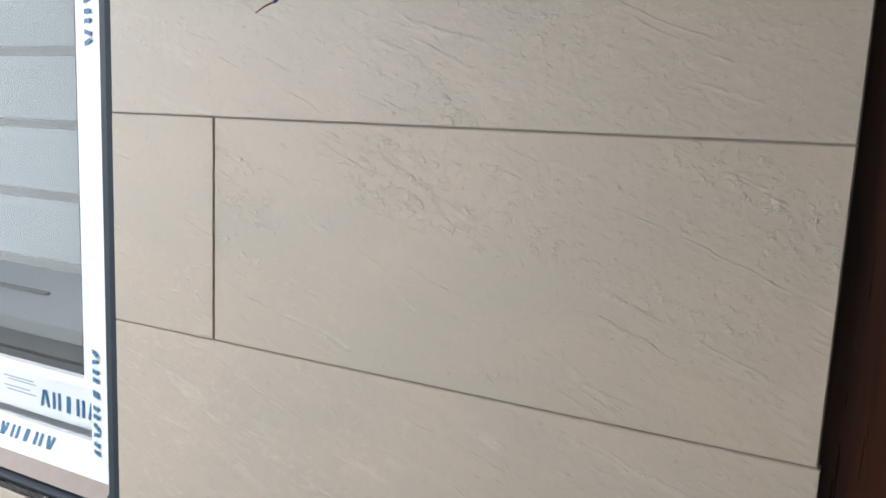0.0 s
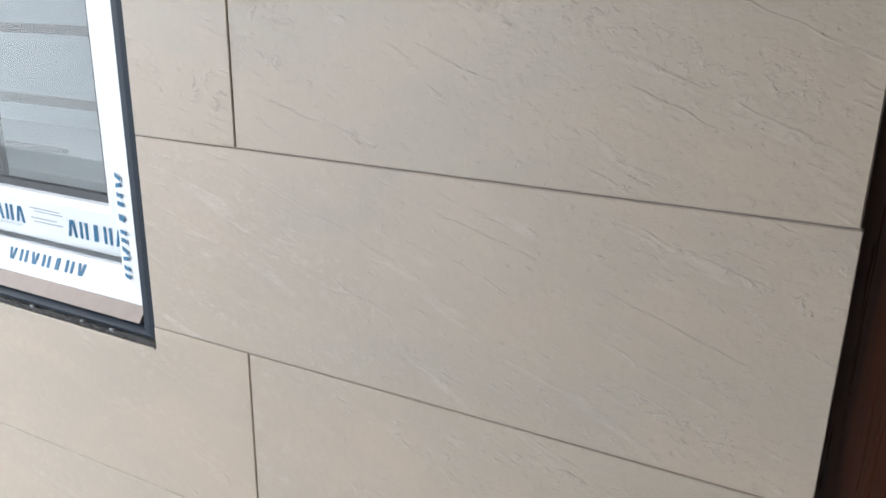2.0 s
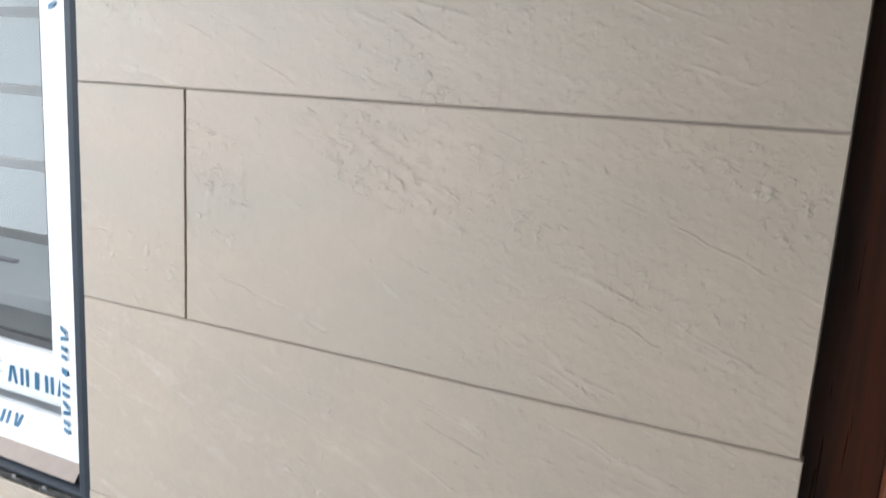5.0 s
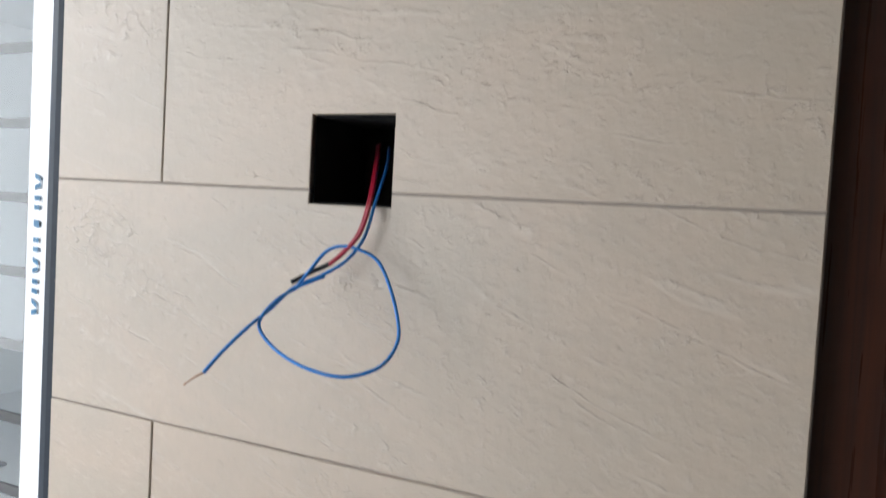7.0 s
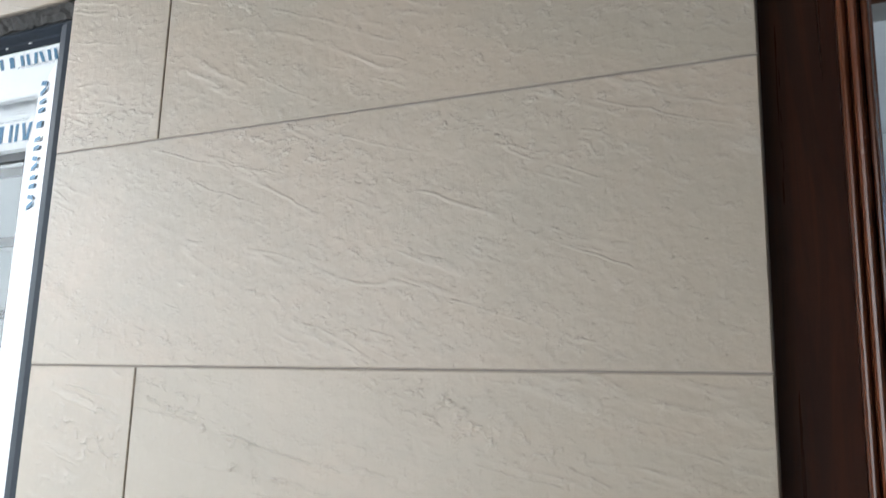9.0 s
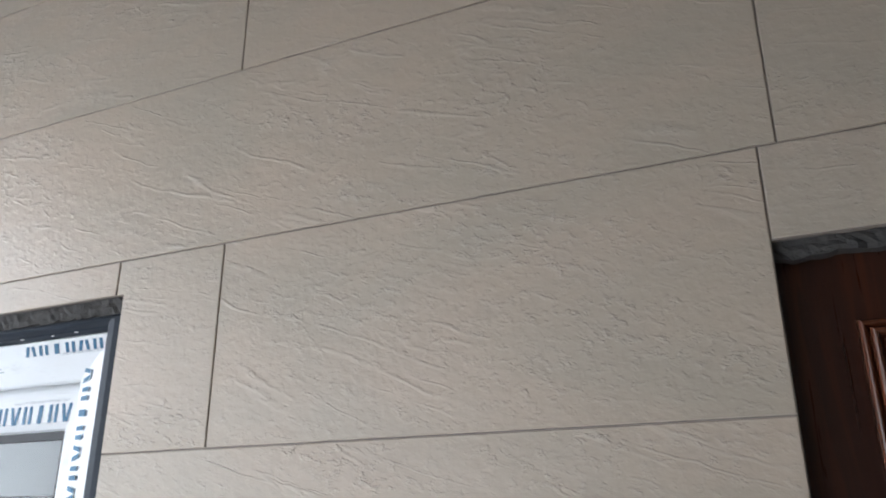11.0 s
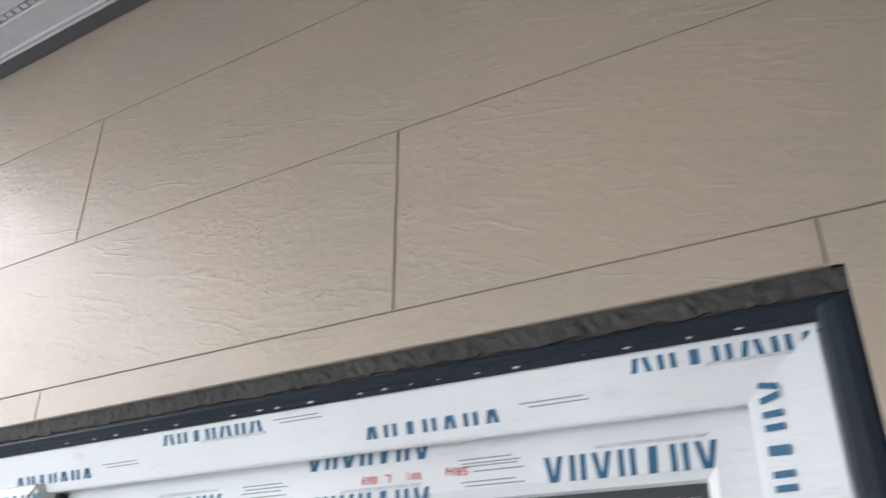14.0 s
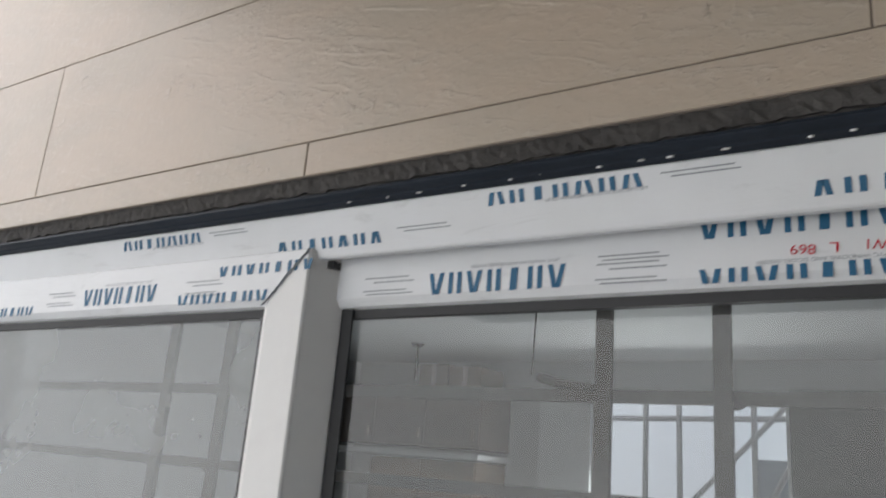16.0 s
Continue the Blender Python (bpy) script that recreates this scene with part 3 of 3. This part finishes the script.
# white dabs of sealant along the head and the foot
dr = random.Random(12)
x = -1.36
while x < x1 - 0.05:
    bm = bmesh.new()
    bmesh.ops.create_icosphere(bm, subdivisions=1, radius=0.0016, matrix=pose(x, 0.6085, z1 - 0.0285 + dr.uniform(-0.001, 0.001)) @ Matrix.Diagonal((dr.uniform(1.0, 2.6), 0.6, 0.8, 1)))
    part("sealant_dab", bm, UPVC, window, "small white sealant dab", smooth=True)
    x += dr.uniform(0.022, 0.06)
for x in (-0.885, -0.735, -0.648, -0.60):
    bm = bmesh.new()
    bmesh.ops.create_icosphere(bm, subdivisions=1, radius=0.0028, matrix=pose(x, 0.597, z0 + 0.006) @ Matrix.Diagonal((dr.uniform(1.2, 2.4), 0.7, 0.8, 1)))
    part("mortar_lump", bm, CONCRETE, window, "pale crumb of mortar", smooth=True)


def sash(x0, x1, z0, z1, y, name, glass, look_of_pane):
    s = thing(name)
    s.parent = window
    rails = loop(x0, x1, z0, z1, [(0, y + 0.002), (0.002, y), (0.050, y), (0.058, y + 0.004), (0.060, y + 0.010), (0.060, y + 0.026), (0.002, y + 0.028), (0, y + 0.026)], "rail", FILM, s)
    loop(x0 + 0.0595, x1 - 0.0595, z0 + 0.0595, z1 - 0.0595, [(0, y + 0.0095), (0.009, y + 0.011), (0.009, y + 0.020), (0, y + 0.020)], "gasket", GASKET, s, "black rubber gasket")
    pane = part("pane", box((x0 + 0.06, y + 0.0145, z0 + 0.06), (x1 - 0.06, y + 0.0165, z1 - 0.06)), glass, s, look_of_pane)
    pane.visible_shadow = False
    pane.data.materials.append(CLEAR)
    for p in pane.data.polygons:
        p.material_index = 0 if p.normal.y < -0.5 else 1
    return s, rails


sash_r, rails_r = sash(-1.462, -0.595, 0.976, 2.031, 0.649, "sash", GLASS, "dusty clear glass")
sash_l, rails_l = sash(-2.245, -1.412, 0.976, 2.029, 0.619, "sash", MILKY, "dusty glass with its bright reflection thickened as a milky film")
# bare stile of the sash in front, its film peeled off
rails_l[1].data.materials[0] = UPVC

# ragged edge of the film where it was cut along the mitre
sr = random.Random(21)
bm = bmesh.new()
edge = []
for i in range(23):
    q = i / 22
    edge.append([bm.verts.new((-1.4700 + 0.0565 * q + d * 0.7071 + sr.uniform(-0.0012, 0.0012), y, 1.9710 + 0.0565 * q - d * 0.7071 + sr.uniform(-0.0012, 0.0012))) for d, y in ((-0.0012, 0.6186), (0.0, 0.6165), (0.0012, 0.6186))])
for p, q in zip(edge, edge[1:]):
    for j in range(2):
        bm.faces.new((p[j], p[j + 1], q[j + 1], q[j]))
part("film_edge", bm, GREYPRINT, sash_l, "ragged cut edge of the film")

# small notch piece at the head of the bare stile
bm = bmesh.new()
rings = [[bm.verts.new((x, y, z)) for x, y in ((-1.4125, 0.6215), (-1.3930, 0.655), (-1.3930, 0.668), (-1.4125, 0.648))] for z in (0.990, 2.027)]
for j in range(4):
    bm.faces.new((rings[0][j], rings[0][(j + 1) % 4], rings[1][(j + 1) % 4], rings[1][j]))
bm.faces.new(rings[0]), bm.faces.new(rings[1])
part("interlock", bm, UPVC, sash_l)
part("slot", box((-1.404, 0.637, 2.011), (-1.3955, 0.650, 2.019)), GASKET, sash_l, "dark slot in the stile")
part("gasket", box((-1.4, 0.6560, 1.030), (-1.379, 0.6585, 1.977)), GASKET, sash_r, "black rubber gasket")


# ragged mortar left along the cut tiles
def crust(xa, xb, z, depth, y, parent, seed):
    r = random.Random(seed)
    bm = bmesh.new()
    n = int((xb - xa) / 0.006)
    rows = []
    for k in range(4):
        row = []
        for i in range(n + 1):
            q = k / 3
            drop = depth * q * (1 + (0.14 * noise.noise(Vector((i * 0.21, k * 0.9, seed))) + r.uniform(-0.07, 0.07) if k else 0))
            row.append(bm.verts.new((xa + (xb - xa) * i / n, y + r.uniform(-0.0012, 0.0018) - 0.0015 * noise.noise(Vector((i * 0.13, seed, k))), z - drop)))
        rows.append(row)
    rows.append([bm.verts.new((v.co.x, y + 0.012, v.co.z)) for v in rows[3]])
    for a, b in zip(rows, rows[1:]):
        for i in range(n):
            bm.faces.new((a[i], a[i + 1], b[i + 1], b[i]))
    return part("mortar_crust", bm, MORTAR, parent, "ragged dark mortar")


crust(WIN[0], WIN[1], WIN[3] + 0.0005, 0.0175, 0.5985, window, 3)
crust(WIN[0], WIN[1] + 0.001, WIN[2] + 0.0065, 0.008, 0.5965, window, 8)


# ---- print on the film: plain blocks for the maker's name, bars for the small lines ----
def flat(polys):
    bm = bmesh.new()
    for poly in polys:
        f = bm.faces.new([bm.verts.new((x, -0.0002, z)) for x, z in poly])
        ext = bmesh.ops.extrude_face_region(bm, geom=[f])
        for v in ext["geom"]:
            if isinstance(v, bmesh.types.BMVert):
                v.co.y += 0.0002
    return bm


def name_blocks(za, zb):
    """Seven plain shapes, cut to the strip between the heights za and zb (0 to 1)."""
    h, w, step = 0.0205, 0.0150, 0.0205
    polys = []

    def stroke(xa, xb, wide):
        """A plain stroke that leans from xa at the foot to xb at the head."""
        lo, hi = (xa + (xb - xa) * q for q in (za, zb))
        polys.append([(lo - wide / 2, (za - 0.5) * h), (lo + wide / 2, (za - 0.5) * h), (hi + wide / 2, (zb - 0.5) * h), (hi - wide / 2, (zb - 0.5) * h)])

    for i, kind in enumerate("wbsbwbw"):
        x = (i - 3) * step
        if kind == "w":
            stroke(x - w * 0.40, x - 0.0014, 0.0046)
            stroke(x + w * 0.40, x + 0.0014, 0.0046)
        elif kind == "s":
            stroke(x - 0.0005, x + 0.0005, w * 0.46)
        else:
            stroke(x - w * 0.32, x - w * 0.32, 0.0046)
            stroke(x + w * 0.30, x + w * 0.30, 0.0046)
    return polys


def lettering(text, size, width):
    cu = bpy.data.curves.new("lettering", "FONT")
    cu.body, cu.size, cu.align_x, cu.align_y = text, size, "CENTER", "CENTER"
    ob = bpy.data.objects.new("lettering", cu)
    scene.collection.objects.link(ob)
    bpy.context.view_layer.update()
    me = bpy.data.meshes.new_from_object(ob.evaluated_get(bpy.context.evaluated_depsgraph_get()))
    bpy.data.objects.remove(ob)
    me.transform(pose(0, -0.0003, 0, 90, 0, 0))
    span = max(v.co.x for v in me.vertices) - min(v.co.x for v in me.vertices)
    me.transform(Matrix.Diagonal((width / span, 1, 1, 1)))
    return me


MESH_NAME = {k: finish("name_print", flat(name_blocks(*k)), BLUE) for k in ((0, 1), (0, 0.55), (0.45, 1), (0, 0.72), (0.3, 1))}
BARS = [(-0.030, 0.026, 0.009), (-0.022, 0.030, 0.0055), (-0.030, 0.018, -0.003), (-0.024, 0.029, -0.0075)]
MESH_BARS = finish("small_print", flat([[(a, z), (b, z), (b, z + 0.0011), (a, z + 0.0011)] for a, b, z in BARS]), GREYPRINT)
MESH_BARS2 = finish("small_print", flat([[(a, z), (b, z), (b, z + 0.0011), (a, z + 0.0011)] for a, b, z in BARS[:2]]), GREYPRINT)
MESH_SYSTEM = lettering("uPVC WINDOWS AND DOORS SYSTEM", 0.0042, 0.088)
MESH_SYSTEM.materials.append(GREYPRINT)


HEAD_TILT, FOOT_TILT, SIDE_SWING = (math.degrees(math.atan2(0.0135, q)) for q in (0.043, 0.031, 0.042))


def printed(mesh, parent, x, y, z, turn=0, label="", tilt=0, swing=0):
    ob = new(mesh.name.split(".")[0], mesh)
    ob.parent = parent
    ob.matrix_world = pose(x, y - 0.0004, z) @ pose(0, 0, 0, tilt, 0, swing) @ pose(0, 0, 0, 0, turn, 0)
    return tagged(ob, label)


def on_head(mesh, x, z, turn=0, label=""):
    """Print on the head of the outer frame, whose face leans back downwards."""
    return printed(mesh, window, x, 0.614 + 0.0135 * (2.064 - z) / 0.043, z, turn, label, HEAD_TILT)


def on_foot(mesh, x, z, turn=0, label=""):
    return printed(mesh, window, x, 0.614 + 0.0135 * (z - 0.944) / 0.031, z, turn, label, -FOOT_TILT)


NAME = "blue printed maker's mark"
YR, YL, YF = 0.649, 0.619, 0.602
full, low, high = MESH_NAME[0, 1], MESH_NAME[0, 0.55], MESH_NAME[0.45, 1]
# upper rail of the sash behind
for x in (-1.214, -0.712):
    printed(full, sash_r, x, YR, 1.990, 180, NAME)
    printed(MESH_SYSTEM, sash_r, x + 0.02, YR, 2.0045, 180)
    printed(MESH_BARS, sash_r, x - 0.118, YR, 1.993, 180)
    printed(MESH_BARS, sash_r, x + 0.127, YR, 1.990, 180)
printed(MESH_NAME[0.3, 1], sash_r, -0.962, YR, 2.0215, 180, NAME)
printed(low, sash_r, -0.962, YR, 1.9765, 180, NAME)
printed(MESH_SYSTEM, sash_r, -0.945, YR, 1.9895, 180)
printed(MESH_BARS2, sash_r, -1.085, YR, 2.010, 180)
printed(MESH_BARS2, sash_r, -0.833, YR, 2.012, 180)
for text, x, w in (("SRH", -0.864, 0.022), ("W1", -0.909, 0.015), ("L", -0.936, 0.006), ("869", -0.957, 0.017)):
    me = lettering(text, 0.0105, w)
    me.materials.append(REDPEN)
    me.name = "red_note"
    printed(me, sash_r, x, YR - 0.0003, 1.9975, 184, "red felt-pen note")
# upper rail of the sash in front
printed(full, sash_l, -1.716, YL, 1.994, 180, NAME)
printed(MESH_SYSTEM, sash_l, -1.70, YL, 2.0085, 180)
printed(MESH_BARS, sash_l, -1.565, YL, 1.996, 180)
printed(MESH_BARS, sash_l, -1.835, YL, 1.996, 180)
printed(high, sash_l, -1.475, YL, 2.0165, 180, NAME)
printed(low, sash_l, -1.535, YL, 1.978, 180, NAME)
printed(low, sash_l, -1.965, YL, 1.978, 180, NAME)
# head of the outer frame
for x in (-1.137, -0.622, -1.651):
    on_head(low, x, 2.0595, 0, NAME)
    on_head(MESH_SYSTEM, x + 0.03, 2.0485, 0)
    on_head(MESH_BARS2, x + 0.115, 2.049, 0)
for x in (-0.877, -1.395):
    on_head(high, x, 2.0295, 0, NAME)
    on_head(MESH_BARS2, x + 0.118, 2.031, 0)
# lower rail and foot
printed(full, sash_r, -0.874, YR, 1.004, 0, NAME)
printed(MESH_SYSTEM, sash_r, -0.855, YR, 0.990, 0)
printed(MESH_BARS, sash_r, -0.762, YR, 1.006, 0)
printed(MESH_NAME[0, 1], sash_r, -0.655, YR, 1.000, 0, NAME)
on_foot(MESH_NAME[0.3, 1], -0.735, 0.9665, 180, NAME)
on_foot(MESH_BARS2, -0.86, 0.966, 0)
on_foot(low, -0.962, 0.950, 180, NAME)
# upright of the outer frame
for z in (1.962, 1.470, 1.015):
    printed(MESH_NAME[0, 0.72], window, -0.594, 0.6222, z, 90, NAME, 0, -SIDE_SWING)

# ---- window grille inside the opening ----
grille = thing("window_grille", "brown painted iron grille of flat bars behind the glass", "window grille")
GY = 0.787
for i in range(10):
    z = 1.904 + 0.098 - 0.098 * i
    bm = box((WIN[0] + 0.002, GY, z - 0.0065), (WIN[1] - 0.002, GY + 0.006, z + 0.0065))
    part("cross_bar", bm, IRON, grille)
wr = random.Random(9)
for x in (-2.217, -2.332 + 0.06, -1.688, -1.804, -1.046, -1.159, -0.575):
    part("upright_bar", box((x - 0.008, GY - 0.0085, WIN[2]), (x + 0.008, GY - 0.0005, WIN[3])), IRON, grille)
    for i in range(10):
        z = 1.904 + 0.098 - 0.098 * i
        bm = bmesh.new()
        bmesh.ops.create_icosphere(bm, subdivisions=2, radius=0.006, matrix=pose(x + wr.uniform(-0.012, 0.012), GY - 0.004, z + wr.choice((-0.007, 0.007))) @ Matrix.Diagonal((1.7, 0.8, 0.7, 1)))
        part("weld", bm, IRON, grille, smooth=True)
# a dark rod from the room behind, mounted here on the grille
part("stay", tube([(-1.239, 0.802, 1.924), (-1.208, 0.802, 1.916), (-1.17, 0.802, 1.911)], 0.0055, 8), IRON, grille, "short slanting dark rod")
sill = part("sill", box((WIN[0] + 0.001, 0.703, WIN[2] + 0.0005), (WIN[1] - 0.001, BACK + 0.02, 0.93), 0.002), CONCRETE, window)

# ---- switch box with loose cables ----
jb = thing("junction_box", "empty square steel switch box sunk in the tiled wall", "switch box")
hx0, hx1, hz0, hz1 = HOLE
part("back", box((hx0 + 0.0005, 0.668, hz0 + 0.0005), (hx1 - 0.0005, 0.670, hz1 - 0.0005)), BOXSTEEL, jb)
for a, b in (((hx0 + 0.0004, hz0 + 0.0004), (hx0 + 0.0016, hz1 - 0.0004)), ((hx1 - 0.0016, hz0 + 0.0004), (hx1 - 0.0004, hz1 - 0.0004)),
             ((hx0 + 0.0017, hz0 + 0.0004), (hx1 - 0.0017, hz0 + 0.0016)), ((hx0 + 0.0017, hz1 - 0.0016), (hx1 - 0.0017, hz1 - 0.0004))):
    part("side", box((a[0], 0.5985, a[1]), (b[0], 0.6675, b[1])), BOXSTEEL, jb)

wires = thing("electric_cables", "blue and red insulated cables hanging knotted from the switch box", "electric cable")
blue = [(-0.224, 0.66, 1.573), (-0.205, 0.625, 1.554), (-0.191, 0.589, 1.528), (-0.195, 0.583, 1.503), (-0.206, 0.578, 1.486), (-0.223, 0.572, 1.474),
        (-0.238, 0.562, 1.465), (-0.242, 0.542, 1.451), (-0.245, 0.525, 1.441), (-0.253, 0.511, 1.426), (-0.258, 0.498, 1.412)]
part("blue_cable", tube(blue, 0.00125), BLUEWIRE, wires, smooth=True)
part("bare_end", tube([(-0.258, 0.498, 1.412), (-0.262, 0.494, 1.409), (-0.267, 0.490, 1.404)], 0.0008, 8, 0.6), COPPER, wires, "bare twisted copper end", smooth=True)
coil = [(-0.236, 0.560, 1.464), (-0.227, 0.565, 1.478), (-0.219, 0.571, 1.491), (-0.209, 0.574, 1.496), (-0.196, 0.577, 1.495), (-0.182, 0.581, 1.488), (-0.169, 0.577, 1.472), (-0.155, 0.566, 1.452), (-0.147, 0.553, 1.438),
        (-0.149, 0.536, 1.425), (-0.167, 0.524, 1.418), (-0.193, 0.521, 1.420), (-0.219, 0.524, 1.427), (-0.238, 0.529, 1.437), (-0.242, 0.533, 1.446), (-0.237, 0.543, 1.458), (-0.229, 0.557, 1.467), (-0.216, 0.568, 1.475)]
part("blue_loop", tube(coil, 0.00125), BLUEWIRE, wires, "loop of blue cable", smooth=True)
red = [(-0.238, 0.665, 1.575), (-0.215, 0.625, 1.554), (-0.197, 0.590, 1.529), (-0.198, 0.580, 1.506), (-0.207, 0.575, 1.492), (-0.217, 0.571, 1.482)]
for shift in ((0, 0, 0), (0.0027, -0.0012, 0.0008)):
    part("red_cable", tube([Vector(p) + Vector(shift) for p in red], 0.00135), REDWIRE, wires, smooth=True)
part("black_cable", tube([(-0.214, 0.572, 1.484), (-0.228, 0.566, 1.476), (-0.2385, 0.5595, 1.4690)], 0.0016), BLACKWIRE, wires, "black taped cable end", smooth=True)

# ---- door frame ----
door_frame = thing("door_frame", "polished dark brown wooden door frame with a rounded bead", "door frame", kind="structure")
jamb_prof = [(0.0, 0.612), (0.049, 0.612), (0.049, 0.665), (0.0, 0.665)]
bead_prof = [(0.0495, 0.640), (0.0495, 0.612)]
for centre, crown, half in ((0.0525, 0.6040, 0.0028), (0.0590, 0.6005, 0.0035), (0.0655, 0.6030, 0.0028)):
    bead_prof += [(centre - half * math.cos(a), 0.6095 - (0.6095 - crown) * math.sin(a)) for a in (math.pi * (q + 0.5) / 7 for q in range(7))]
bead_prof += [(0.0700, 0.611), (0.0700, 0.640)]
dx0, dx1, dz = DOOR[0] - 0.004, DOOR[1] + 0.004, DOOR[3] - 0.012


def member(a, b, cut_a, cut_b, name, prof, mat, parent):
    """One length of frame from a to b (x, z), mitred where cut; the opening lies to its right."""
    a, b = Vector(a), Vector(b)
    d = (b - a).normalized()
    n = Vector((d.y, -d.x))
    bm = bmesh.new()
    ra = [bm.verts.new((a.x + n.x * s + d.x * s * cut_a, y, a.y + n.y * s + d.y * s * cut_a)) for s, y in prof]
    rb = [bm.verts.new((b.x + n.x * s - d.x * s * cut_b, y, b.y + n.y * s - d.y * s * cut_b)) for s, y in prof]
    k = len(prof)
    for j in range(k):
        bm.faces.new((ra[j], ra[(j + 1) % k], rb[(j + 1) % k], rb[j]))
    bm.faces.new(ra)
    bm.faces.new(list(reversed(rb)))
    return part(name, bm, mat, parent)


for p, q, cut_p, cut_q, kind in (((dx0, 0.0), (dx0, dz), 0, 1, "jamb"), ((dx0, dz), (dx1, dz), 1, 1, "head"), ((dx1, dz), (dx1, 0.0), 1, 0, "jamb")):
    board = member(p, q, cut_p, cut_q, kind, jamb_prof, WOOD, door_frame)
    tagged(member(p, q, cut_p, cut_q, "bead", bead_prof, BEADWOOD, board), "varnished bead of three rounds")
part("mortar_gap", box((dx0, 0.603, dz + 0.001), (dx1, 0.66, DOOR[3] + 0.006)), MORTAR, door_frame, "rough grey mortar over the frame")

crust(DOOR[0], DOOR[1], DOOR[3] + 0.0005, 0.014, 0.6005, door_frame, 5)

# ---- tiles of the facade, cut round the openings ----
def tile(x0, x1, z0, z1, holes=(), proud=0.0):
    j = 0.0007
    bm = slab((x0 + j, x1 - j, z0 + j, z1 - j), holes, FACE - proud, FACE + 0.0105, 0.0007)
    c = Vector(((x0 + x1) / 2, FACE, (z0 + z1) / 2))
    for v in bm.verts:
        v.co -= c
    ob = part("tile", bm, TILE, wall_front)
    ob.location = c


rng = random.Random(4)
for row in range(-7, 8):
    za, zb = LEVEL + COURSE * row, min(LEVEL + COURSE * (row + 1), TOP)
    za = max(za, 0.0)
    first = JOINT_A if row % 2 else JOINT_B
    cuts = {LEFT, RIGHT}
    cuts |= {first + LENGTH * i for i in range(-4, 4) if LEFT < first + LENGTH * i < RIGHT}
    spans_win = za < WIN[3] - 0.001 and zb > WIN[2] + 0.001
    spans_door = za < DOOR[3] - 0.001
    if spans_win:
        low = za < WIN[2]
        if not low:
            cuts |= {WIN[0], WIN[1] if zb < WIN[3] else WIN[1] - 0.010}
    if spans_door:
        cuts |= {DOOR[0] + (0.002 if zb < 1.14 else 0.0), DOOR[1]}
    cuts = sorted(cuts)
    for xa, xb in zip(cuts, cuts[1:]):
        if xb - xa < 0.004:
            continue
        mid = (xa + xb) / 2
        if spans_door and DOOR[0] < mid < DOOR[1]:
            if zb > DOOR[3]:
                tile(xa, xb, DOOR[3], zb, (), rng.uniform(0, 0.0005))
            continue
        a, b = za, zb
        if spans_win and WIN[0] < mid < WIN[1] - 0.006:
            if zb > WIN[3]:
                a = WIN[3]
            elif za >= WIN[2]:
                continue
        holes = [HOLE] if xa < HOLE[0] < xb and a < HOLE[3] and b > HOLE[2] else []
        if spans_win and za < WIN[2]:
            holes.append((WIN[0], WIN[1], WIN[2], 9.0))
        if zb > WIN[3] > za and abs(xb - JOINT_A) < 0.01:
            holes.append((-9.0, WIN[1], 0.0, WIN[3]))
        tile(xa, xb, a, b, holes, rng.uniform(0, 0.0005))
